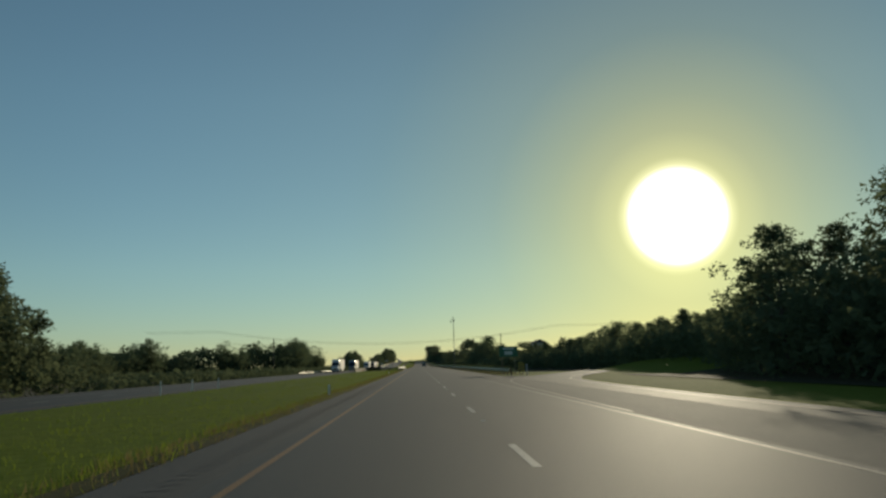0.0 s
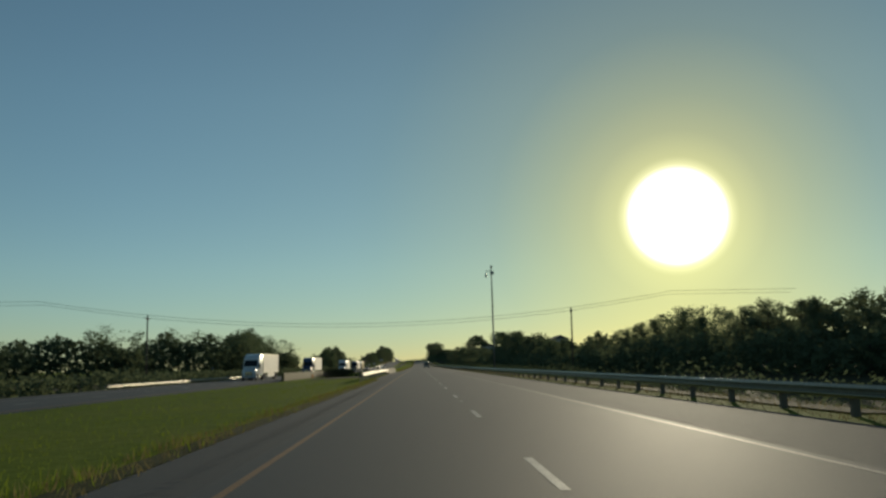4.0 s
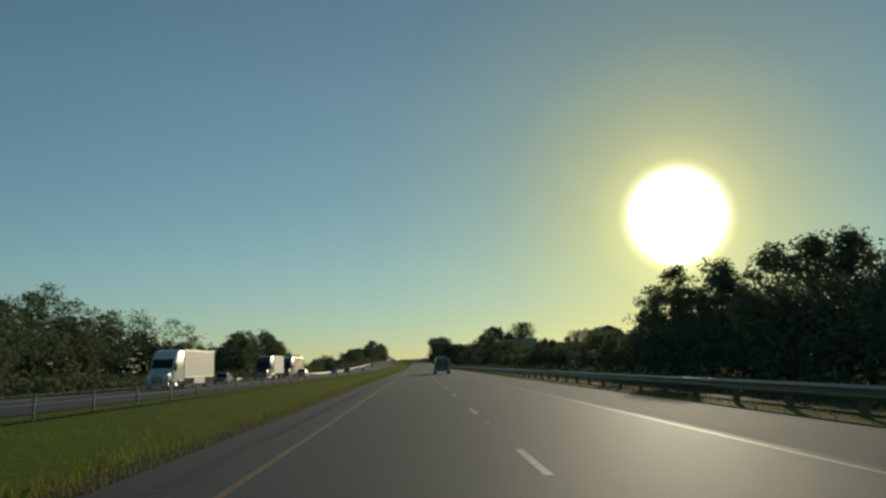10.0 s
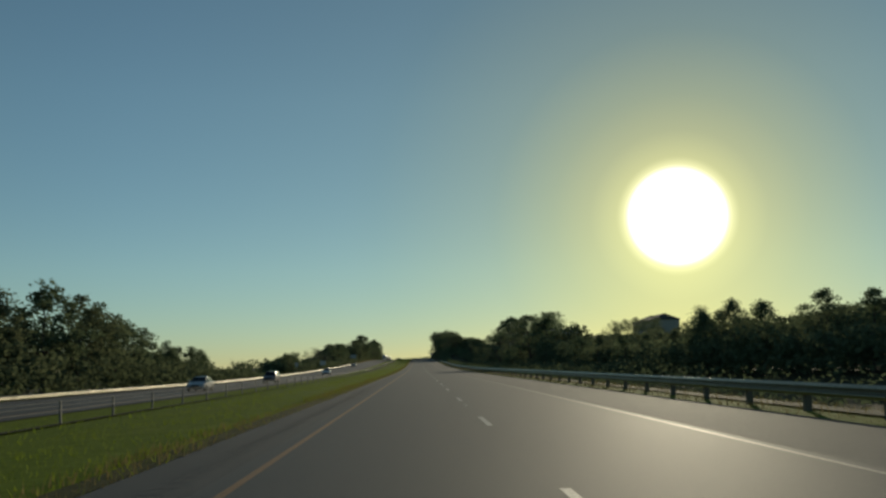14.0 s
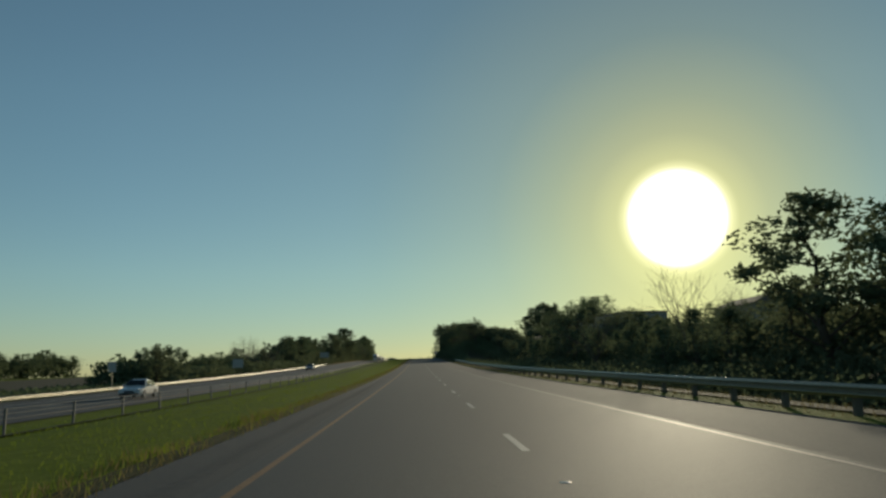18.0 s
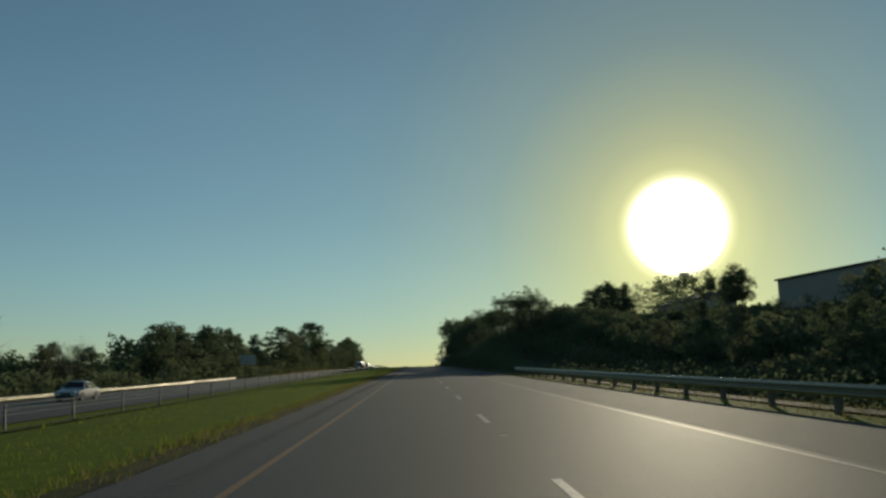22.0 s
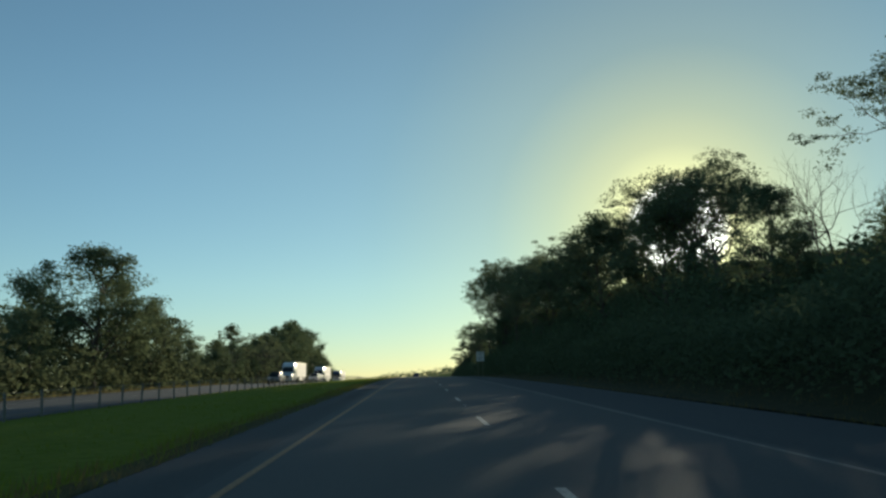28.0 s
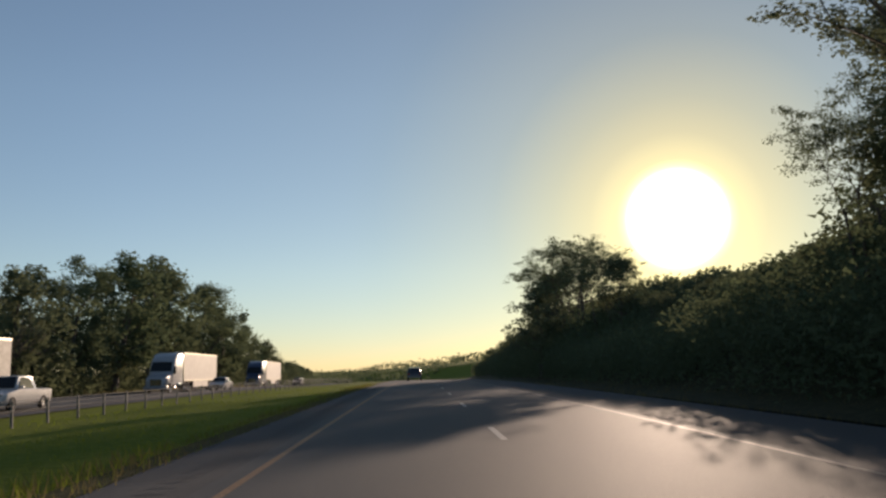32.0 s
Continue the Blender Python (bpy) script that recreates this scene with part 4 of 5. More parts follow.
# cable barrier in the median
bm = bmesh.new()
box(bm, -0.04, 0.04, -0.025, 0.025, -0.4, 0.84)
CABLE_POST = bm_mesh("post", bm, M["dull_steel"], bevel=0.006)
fence = tagged(new("cable_barrier"), "steel cable barrier on slim grey posts in the median grass", "barrier")
FX = -12.6
fence.location = on_ground(FX, 318)
fo = Vector(fence.location)
for k in range(242):
    s = 318.8 + 5.2 * k if k < 124 else 963.6 + 2.6 * (k - 124)
    po = part("post", CABLE_POST, fence, at=Vector(on_ground(FX, s)) - fo, rot=(0, 2.5 * math.sin(k * 7.1), 0))
for z in (0.50, 0.66, 0.80):
    v, f = [], []
    n = 320
    for i in range(n + 1):
        s = 318 + 950 * i / n
        p = Vector(on_ground(FX + 0.04, s, z)) - fo
        v += [(p.x - 0.008, p.y, p.z), (p.x, p.y, p.z + 0.009), (p.x + 0.008, p.y, p.z), (p.x, p.y, p.z - 0.009)]
        if i:
            b = 4 * i
            f += [(b - 4 + j, b - 4 + (j + 1) % 4, b + (j + 1) % 4, b + j) for j in range(4)]
    part("cable", linked("cable", v, f, M["dull_steel"]), fence, "taut steel cable")

# raised reflective markers on the lane line
M["reflector"] = surface("white_reflector_plastic", (0.75, 0.76, 0.74), (0.6, 0.6, 0.58), 0.25, big=8, small=40)
bm = bmesh.new()
box(bm, -0.06, 0.06, -0.06, 0.06, 0.0, 0.007)
for vv in bm.verts:
    if vv.co.z > 0.005:
        vv.co.x *= 0.75
        vv.co.y *= 0.25
MARK = bm_mesh("road_marker", bm, M["reflector"])
for k in range(47):
    s = 1092.6 - 24.384 * k
    if s > 4:
        ob = tagged(new("road_marker", MARK), "small raised reflective marker on the asphalt between lane dashes", "road marker", "lane markers")
        ob.location = at(DASH_X, s, 0.004)

# delineator stakes
M["stake"] = surface("white_plastic_stake", (0.7, 0.7, 0.66), (0.55, 0.55, 0.5), 0.5)
for X, s, h in ((-4.2, 41, 0.5), (-4.2, 124, 0.42), (-17.2, 58, 1.0), (-17.2, 66, 1.0), (-17.3, 75, 1.0), (11.0, 86, 1.2), (11.4, 89, 1.2)):
    bm = bmesh.new()
    box(bm, -0.05, 0.05, -0.015, 0.015, -0.3, h)
    d = tagged(new("delineator"), "slim white plastic delineator stake in the grass", "delineator", "delineators")
    d.location = on_ground(X, s)
    part("stake", bm_mesh("stake", bm, M["stake"], bevel=0.008), d)
    bm = bmesh.new()
    box(bm, -0.04, 0.04, -0.024, -0.016, h - 0.16, h - 0.05)
    part("reflector", bm_mesh("reflector", bm, M["reflector"]), d)


# ---- signs and poles ----
def text_mesh(words, size, material, name="lettering"):
    cu = bpy.data.curves.new(name, "FONT")
    cu.body, cu.size, cu.align_x, cu.align_y, cu.extrude = words, size, "CENTER", "CENTER", 0.003
    ob = bpy.data.objects.new(name, cu)
    me = bpy.data.meshes.new_from_object(ob)
    bpy.data.objects.remove(ob)
    me.materials.clear()
    me.materials.append(material)
    return me


M["sign_white"] = surface("white_sign_sheeting", (0.72, 0.72, 0.70), (0.62, 0.62, 0.60), 0.45, big=2, small=15, c=(0.6, 0.6, 0.57))
M["sign_green"] = surface("green_sign_sheeting", (0.02, 0.16, 0.08), (0.03, 0.13, 0.07), 0.45, big=2, small=15)
M["sign_black"] = surface("black_lettering", (0.02, 0.02, 0.02), (0.03, 0.03, 0.03), 0.5)
M["sign_back"] = surface("bare_aluminium_panel", (0.42, 0.43, 0.43), (0.34, 0.35, 0.35), 0.5, metal=0.6, big=1.0, small=8)
M["marker_yellow"] = surface("yellow_marker_sheeting", (0.65, 0.45, 0.05), (0.55, 0.38, 0.05), 0.45)


def sign(name, X, s, w, h, bottom, face, legs, label, category="sign", back=False):
    """Flat panel on posts, facing the camera's way of travel; bottom over the ground."""
    g = tagged(new(name), label, category)
    g.location = on_ground(X, s)
    bm = bmesh.new()
    box(bm, -w / 2, w / 2, -0.012, 0.012, bottom, bottom + h)
    panel = part("panel", bm_mesh("panel", bm, face, bevel=0.006), g)
    for lx in legs:
        bm = bmesh.new()
        box(bm, lx - 0.032, lx + 0.032, 0.02, 0.09, -0.4, bottom + h * 0.9)
        part("post", bm_mesh("post", bm, M["galvanised"], bevel=0.006), g)
    return g, panel


g, panel = sign("speed_limit_sign", 10.0, 1103.5, 1.22, 1.52, 2.55, M["sign_white"], (-0.35, 0.35), "white speed limit sign with black lettering on steel posts", "road sign")
for words, size, z in (("SPEED", 0.30, 3.86), ("LIMIT", 0.30, 3.56), ("65", 0.74, 3.02)):
    part("lettering", text_mesh(words, size, M["sign_black"]), panel, "black " + words, at=(0, -0.016, z), rot=(90, 0, 0))
for a, b, c, d in ((-0.57, 0.57, 4.02, 4.035), (-0.57, 0.57, 2.585, 2.60), (-0.57, -0.555, 2.6, 4.02), (0.555, 0.57, 2.6, 4.02)):
    bm = bmesh.new()
    box(bm, a, b, -0.018, -0.013, c, d)
    part("border", bm_mesh("border", bm, M["sign_black"]), panel)

g, panel = sign("exit_sign", 10.3, 96.5, 2.1, 1.15, 2.05, M["sign_green"], (-0.7, 0.7), "dark green exit sign at the ramp's gore, backlit", "road sign")
for z0, z1, w in ((2.86, 3.04, 0.62), (2.28, 2.66, 0.45)):
    bm = bmesh.new()
    box(bm, -w, w, -0.018, -0.013, z0, z1)
    part("lettering_bar", bm_mesh("lettering_bar", bm, M["sign_white"]), panel)

g, panel = sign("object_marker", 10.2, 84, 0.62, 0.92, 0.45, M["marker_yellow"], (-0.15, 0.15), "yellow and black object marker at the guardrail's end", "road sign")
for k in range(3):
    v = [(-0.3, -0.017, 0.50 + 0.28 * k), (0.3, -0.017, 0.72 + 0.28 * k), (0.3, -0.017, 0.86 + 0.28 * k if k < 2 else 1.36), (-0.3, -0.017, 0.64 + 0.28 * k)]
    part("stripe", linked("stripe", v, [(0, 1, 2, 3)], M["sign_black"]), panel, "black diagonal stripe")

sign("road_sign", -32.7, 776, 1.9, 1.5, 1.75, M["sign_back"], (-0.6, 0.6), "bare grey back of a road sign beyond the far guardrail", "road sign")
sign("road_sign", -32.8, 712.5, 0.85, 1.1, 2.1, M["sign_back"], (0.0,), "small bare back of a road sign beyond the far guardrail", "road sign")
g, panel = sign("guide_sign", -34.2, 933, 3.2, 1.9, 3.0, M["sign_back"], (-1.1, 1.1), "bare grey back of a guide sign beyond the opposite road", "road sign")
for k in range(4):
    bm = bmesh.new()
    box(bm, -1.58, 1.58, -0.045, -0.013, 3.2 + k * 0.48, 3.26 + k * 0.48)
    part("stiffener", bm_mesh("stiffener", bm, M["sign_back"]), panel)

# tall mast with a traffic camera
M["pole_steel"] = surface("dull_grey_pole_steel", (0.30, 0.30, 0.29), (0.22, 0.22, 0.21), 0.5, metal=0.7, big=1, small=10)
M["pole_wood"] = surface("creosoted_pole_wood", (0.13, 0.10, 0.075), (0.09, 0.07, 0.05), 0.85, big=2, small=20, stretch=(1, 1, 0.1))
M["camera_white"] = surface("white_camera_housing", (0.6, 0.6, 0.58), (0.5, 0.5, 0.48), 0.4)
mast = tagged(new("camera_mast"), "tall slim grey steel mast with a traffic camera on an arm", "mast")
mast.matrix_basis = pose(*on_ground(11.2, 260.6), 0, -0.5, 0)
bm = bmesh.new()
tube(bm, (0, 0, -0.5), (0, 0, 9.5), 0.14, 0.11, 14)
tube(bm, (0, 0, 9.5), (0, 0, 15.65), 0.11, 0.075, 14)
part("pole", bm_mesh("pole", bm, M["pole_steel"], True), mast)
bm = bmesh.new()
tube(bm, (0, 0, 14.75), (-0.45, 0, 15.00), 0.04, 0.04, 8)
tube(bm, (-0.45, 0, 15.00), (-0.80, 0, 14.95), 0.04, 0.04, 8)
tube(bm, (-0.80, 0, 14.97), (-0.80, 0, 14.55), 0.035, 0.035, 8)
part("arm", bm_mesh("arm", bm, M["pole_steel"]), mast)
bm = bmesh.new()
tube(bm, (-0.80, 0, 14.55), (-0.80, 0, 14.15), 0.13, 0.14, 12)
bmesh.ops.create_uvsphere(bm, u_segments=12, v_segments=8, radius=0.15, matrix=Matrix.Translation((-0.80, 0, 14.10)))
part("camera_dome", bm_mesh("camera_dome", bm, M["camera_white"], True), mast, "white camera housing")
bm = bmesh.new()
box(bm, -0.16, 0.34, -0.16, 0.16, 14.40, 14.85)
box(bm, -0.14, 0.14, -0.14, 0.14, 15.35, 15.70)
part("equipment_box", bm_mesh("equipment_box", bm, M["pole_steel"], bevel=0.02), mast)


def utility_pole(X, s, tall, turn=0.0):
    g = tagged(new("utility_pole"), "dark wooden utility pole with a crossarm and insulators", "utility pole", "utility poles")
    g.matrix_basis = pose(*on_ground(X, s), 0, 0, turn)
    bm = bmesh.new()
    tube(bm, (0, 0, -0.8), (0, 0, tall), 0.19, 0.12, 12)
    part("pole", bm_mesh("pole", bm, M["pole_wood"], True), g)
    bm = bmesh.new()
    box(bm, -0.06, 0.06, -1.25, 1.25, tall - 0.75, tall - 0.62)
    part("crossarm", bm_mesh("crossarm", bm, M["pole_wood"], bevel=0.01), g)
    for k in (-1.1, -0.45, 0.45, 1.1):
        bm = bmesh.new()
        tube(bm, (0, k, tall - 0.62), (0, k, tall - 0.42), 0.05, 0.035, 8)
        part("insulator", bm_mesh("insulator", bm, M["camera_white"], True), g)
    return g


pl, pr = utility_pole(-49, 292, 13.0), utility_pole(28.8, 294, 12.4)
wires = tagged(new("power_lines"), "thin dark power lines sagging across the motorway", "power line")
wa, wb = Vector(on_ground(-49, 292)) + Vector((0, 0, 12.6)), Vector(on_ground(28.8, 294)) + Vector((0, 0, 12.0))
wires.location = (wa + wb) / 2
wo = Vector(wires.location)
M["wire"] = surface("dark_wire", (0.03, 0.03, 0.03), (0.04, 0.04, 0.04), 0.6)
for k, drop in ((-1.1, -0.40), (-0.98, -0.37), (0.5, 0.05), (0.85, 0.12)):
    v, f = [], []
    for i in range(49):
        u = -0.55 + 2.1 * i / 48
        p = wa.lerp(wb, u) + Vector((0, k * (1 + 1.2 * abs(k) * (k > 0)), -2.3 * 4 * max(-0.3, u * (1 - u)) - drop)) - wo
        v += [(p.x, p.y - 0.014, p.z), (p.x, p.y, p.z + 0.014), (p.x, p.y + 0.014, p.z), (p.x, p.y, p.z - 0.014)]
        if i:
            b = 4 * i
            f += [(b - 4 + j, b - 4 + (j + 1) % 4, b + (j + 1) % 4, b + j) for j in range(4)]
    part("wire", linked("wire", v, f, M["wire"]), wires)

# silos far off in the fields
M["silo"] = surface("grey_silo_staves", (0.20, 0.21, 0.22), (0.15, 0.16, 0.17), 0.7, big=0.3, small=3)
for X, s, r, h in ((-318, 1690, 3.8, 19), (-308, 1694, 3.8, 18.6), (-292, 1690, 3.2, 16)):
    g = tagged(new("silo"), "tall grey farm silo with a domed cap in the fields", "silo", "farm silos")
    g.location = on_ground(X, s)
    bm = bmesh.new()
    tube(bm, (0, 0, -1), (0, 0, h), r, r, 24)
    part("shaft", bm_mesh("shaft", bm, M["silo"], True), g)
    bm = bmesh.new()
    bmesh.ops.create_uvsphere(bm, u_segments=24, v_segments=10, radius=r * 1.02, matrix=Matrix.Translation((0, 0, h)) @ Matrix.Diagonal((1, 1, 0.55, 1)))
    part("cap", bm_mesh("cap", bm, M["silo"], True), g)


# ---- buildings on the hill behind the bank ----
M["siding"] = surface("grey_house_siding", (0.36, 0.35, 0.33), (0.30, 0.29, 0.27), 0.7, big=0.3, small=4, stretch=(1, 1, 8))
M["shingle"] = surface("dark_asphalt_shingles", (0.085, 0.08, 0.08), (0.06, 0.058, 0.06), 0.85, big=0.4, small=9)


def on_hill(name, label, far, near, depth, eave, ridge, hip):
    """A building whose long side runs from near to far, (X, s) each; eave and ridge are heights over the road there.
    It reaches depth metres back from the road; a ridge of 0 makes a flat roof, hip the length of the hipped ends."""
    a, b = Vector(at(*near)), Vector(at(*far))
    a.z = b.z = 0
    n = (b - a).length
    mid = (near[0] + far[0]) / 2, (near[1] + far[1]) / 2
    z = on_ground(*mid)[2]
    g = tagged(new(name), label, "house")
    g.matrix_basis = pose(a.x, a.y, z, 0, 0, math.degrees(math.atan2(b.y - a.y, b.x - a.x)))
    e, r = rz(mid[1]) + eave - z, rz(mid[1]) + ridge - z
    bm = bmesh.new()
    box(bm, 0, n, -depth, 0, -2.0, e - 0.02)
    part("wall", bm_mesh("wall", bm, M["siding"]), g)
    if not ridge:
        bm = bmesh.new()
        box(bm, -0.35, n + 0.35, -depth - 0.35, 0.35, e - 0.02, e + 0.26)
        part("roof", bm_mesh("roof", bm, M["shingle"]), g, "flat roof with a straight fascia")
        return g
    o, m, t = 0.5, -depth / 2, 0.22
    rows = []
    for k in (0.0, t):
        rows += [(-o, -depth - o, e - 0.1 + k), (n + o, -depth - o, e - 0.1 + k), (n + o, o, e - 0.1 + k), (-o, o, e - 0.1 + k), (hip - o, m, r + k), (n - hip + o, m, r + k)]
    top = [(3, 2, 5, 4), (1, 0, 4, 5), (0, 3, 4), (2, 1, 5)]
    faces = [tuple(i + 6 for i in f) for f in top] + [tuple(reversed(f)) for f in top] + [(i, (i + 1) % 4, (i + 1) % 4 + 6, i + 6) for i in range(4)]
    part("roof", linked("roof", rows, faces, M["shingle"]), g, "dark shingled roof")
    part("ridge_cap", linked("ridge_cap", [(hip - o, m - 0.18, r + t - 0.02), (n - hip + o, m - 0.18, r + t - 0.02), (n - hip + o, m, r + t + 0.05), (hip - o, m, r + t + 0.05),
                                           (n - hip + o, m + 0.18, r + t - 0.02), (hip - o, m + 0.18, r + t - 0.02)], [(0, 1, 2, 3), (3, 2, 4, 5)], M["shingle"]), g)
    return g


on_hill("building", "long flat-roofed grey building on the hill behind the bank", (57.3, 892.4), (61.5, 868.0), 13, 13.3, 0, 0)
on_hill("house", "low house with a dark hipped roof on the hill", (61.5, 975), (63.3, 949.5), 9.2, 14.2, 16.0, 3.6)
on_hill("house", "long farm house with a dark roof among hillside trees", (129, 985), (129, 940), 14, 19.2, 22.4, 3.5)
rnd = np.random.default_rng(61)
deep_row([(1000, 86, 19.5), (1006, 86, 23), (1018, 86, 28), (1030, 86, 29), (1055, 86, 29.6), (1080, 86, 29.4)], 5.0, "dark broadleaf trees on the knoll behind the houses")
deep_row([(836, -128, 5), (851, -128, 5.0), (889, -128, 5.4), (925, -128, 5.2), (942, -128, 4.4), (948, -128, 4)], 5.0, "dark broadleaf trees across the far field")
deep_row([(858, -62, 2.6), (872, -62, 3.4), (889, -62, 4.2), (905, -62, 5), (930, -62, 6)], 5.0, "dark broadleaf trees behind the opposite carriageway")
deep_row([(888, 118, 19.6), (1000, 118, 20.2)], 4.0, "dark broadleaf trees before the farm house")
thicket("wood_interior", lambda q: -130.0, lambda q: 4.6 - lie(-130.0, q), 832, 945, 14, 1.5, M["brush"], "dense dark growth under the trees across the field", 5.0)
thicket("wood_interior", lambda q: -64.0, lambda q: 1.2 + 1.4 * smooth(860, 900, q) - lie(-64.0, q), 856, 930, 16, 1.1, M["brush"], "dense dark growth behind the opposite carriageway", 4.0)
plant("leaf", 62.2, 923.5, 19.8 - lie(62.2, 923.5), "trees on the hill", rnd)
for X, q, h in ((54.5, 859, 12.3), (55, 853, 12.2), (55, 840, 12.4), (55, 829, 12.2), (58, 902, 10.6), (55, 1030, 23.8), (61, 1028, 26.4), (67, 1030, 26), (60, 1036, 26), (64, 1038, 26), (60.2, 922.6, 17.2), (64.4, 924.4, 17.4), (61.6, 925, 18.6), (63.2, 922.4, 18.4),
                (53, 1034, 20), (69, 1036, 22), (58, 1025, 21), (66, 1024, 21), (47.5, 1050, 15)):
    plant("leaf", X, q, h - lie(X, q), "trees on the hill", rnd)

for sort, X, q, h in (("airy", 28, 787, 11.4), ("airy", 31, 783, 11), ("tall", 30, 790, 10), ("sparse", 27, 765, 10.6)):
    plant(sort, X, q, h - lie(X, q), "trees on the wooded bank", rnd)

for sort, X, q, h in (("leaf", -42, 951, 9.9), ("leaf", -43, 955, 9.4), ("leaf", -42, 962, 6.7), ("sparse", -43, 968, 6.8), ("leaf", -42.5, 973, 5.6)):
    plant(sort, X, q, h - lie(X, q), "trees along the opposite carriageway", rnd)


# ---- vehicles ----
def paint(name, c, rough=0.3, coat=0.6):
    return surface(name, c, tuple(x * 0.85 for x in c), rough, big=0.8, small=6, c=tuple(x * 0.8 for x in c), coat=coat)


M["white_paint"] = paint("white_truck_paint", (0.70, 0.70, 0.68))
M["trailer_white"] = surface("white_trailer_panels", (0.66, 0.62, 0.53), (0.57, 0.53, 0.45), 0.62, spec=0.25, big=0.5, small=5, c=(0.48, 0.44, 0.36))
M["blue_paint"] = paint("dark_blue_truck_paint", (0.03, 0.06, 0.13))
M["silver_paint"] = paint("silver_car_paint", (0.42, 0.43, 0.44))
M["dark_paint"] = paint("dark_car_paint", (0.03, 0.035, 0.045))
M["van_paint"] = paint("dark_blue_grey_van_paint", (0.055, 0.07, 0.085), 0.28)
M["van_trim"] = paint("silver_grey_van_trim", (0.26, 0.29, 0.31), 0.35)
M["van_pale"] = paint("pale_blue_grey_van_paint", (0.36, 0.41, 0.44), 0.4)
M["chrome"] = surface("chrome", (0.75, 0.75, 0.74), (0.65, 0.65, 0.64), 0.12, metal=1.0)
M["aluminium"] = surface("bare_aluminium", (0.72, 0.68, 0.58), (0.60, 0.57, 0.50), 0.32, metal=1.0, big=1, small=8)
M["stock_panel"] = surface("punched_golden_aluminium", (0.50, 0.40, 0.20), (0.38, 0.30, 0.15), 0.42, metal=0.7, big=1, small=8)
M["rubber"] = surface("tyre_rubber", (0.02, 0.02, 0.02), (0.03, 0.03, 0.03), 0.8)
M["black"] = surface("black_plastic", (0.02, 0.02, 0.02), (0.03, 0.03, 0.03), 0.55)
M["tail_red"] = surface("red_tail_lens", (0.35, 0.02, 0.015), (0.28, 0.02, 0.015), 0.2)
M["lamp_clear"] = surface("clear_lamp_lens", (0.42, 0.42, 0.40), (0.34, 0.34, 0.33), 0.25)
M["glass"], gn, gl, gp = nodes_of("tinted_glass")
gp.inputs["Base Color"].default_value = (0.012, 0.016, 0.018, 1)
gp.inputs["Roughness"].default_value = 0.06
gp.inputs["Specular IOR Level"].default_value = 0.4


def loft(name, rings, material, bevel=0.0, smooth=True):
    """Skin over cross-sections: rings of (y, [(x, z) from bottom middle to top middle]), mirrored."""
    bm = bmesh.new()
    loops = []
    for y, half in rings:
        full = list(half) + [(-x, z) for x, z in reversed(half) if x > 1e-6]
        loops.append([bm.verts.new((x, y, z)) for x, z in full])
    n = len(loops[0])
    for a, b in zip(loops, loops[1:]):
        for i in range(n):
            bm.faces.new((a[i], a[(i + 1) % n], b[(i + 1) % n], b[i]))
    bm.faces.new(loops[0])
    bm.faces.new(loops[-1][::-1])
    me = bm_mesh(name, bm, material, False)
    if smooth:
        me.polygons.foreach_set("use_smooth", [True] * len(me.polygons))
        me.set_sharp_from_angle(angle=radians(38))
    return me


def rr(w, h0, h1, r):
    return [(0, h0), (w - r, h0), (w, h0 + r), (w, (h0 + h1) / 2), (w, h1 - r), (w - r * 0.3, h1 - r * 0.3), (w - r, h1), (0, h1)]


def lathe(name, prof, material, sides=20):
    """Turn a profile of (radius, x) about the axle."""
    bm = bmesh.new()
    loops = []
    for k in range(sides):
        a = 2 * math.pi * k / sides
        loops.append([bm.verts.new((x, math.cos(a) * r, math.sin(a) * r)) for r, x in prof])
    for k in range(sides):
        a, b = loops[k], loops[(k + 1) % sides]
        for i in range(len(prof) - 1):
            bm.faces.new((a[i], a[i + 1], b[i + 1], b[i]))
    me = bm_mesh(name, bm, material, True)
    return me


WHEELS = {}


def wheel(parent, x, y, r, w, side, rim="chrome"):
    key = (round(r, 2), round(w, 2), rim)
    if key not in WHEELS:
        tyre = lathe("tyre", [(r * 0.60, -w / 2), (r * 0.93, -w / 2), (r, -w * 0.36), (r, w * 0.36), (r * 0.93, w / 2), (r * 0.60, w / 2), (r * 0.58, 0), (r * 0.60, -w / 2)],
                     M["rubber"], 24)
        disc = lathe("rim", [(0.0, w * 0.30), (r * 0.12, w * 0.30), (r * 0.16, w * 0.18), (r * 0.44, w * 0.10), (r * 0.52, w * 0.36), (r * 0.60, w * 0.46), (r * 0.60, -w * 0.3),
                             (0.0, -w * 0.2)], M[rim], 20)
        WHEELS[key] = (tyre, disc)
    t = part("wheel", WHEELS[key][0], parent, at=(x, y, r))
    t.scale = (side, 1, 1)
    part("rim", WHEELS[key][1], t, "bright wheel rim")
    return t


def slab(name, pts, material, out=(0, 0, 0.01)):
    """A thin plate: four or more corners, thickened by out."""
    o = Vector(out)
    v = [tuple(Vector(p) + o) for p in pts] + [tuple(Vector(p) - o) for p in pts]
    n = len(pts)
    f = [tuple(range(n)), tuple(range(2 * n - 1, n - 1, -1))] + [(i, n + i, n + (i + 1) % n, (i + 1) % n) for i in range(n)]
    bm = bmesh.new()
    bv = [bm.verts.new(p) for p in v]
    for q in f:
        bm.faces.new([bv[i] for i in q])
    return bm_mesh(name, bm, material)


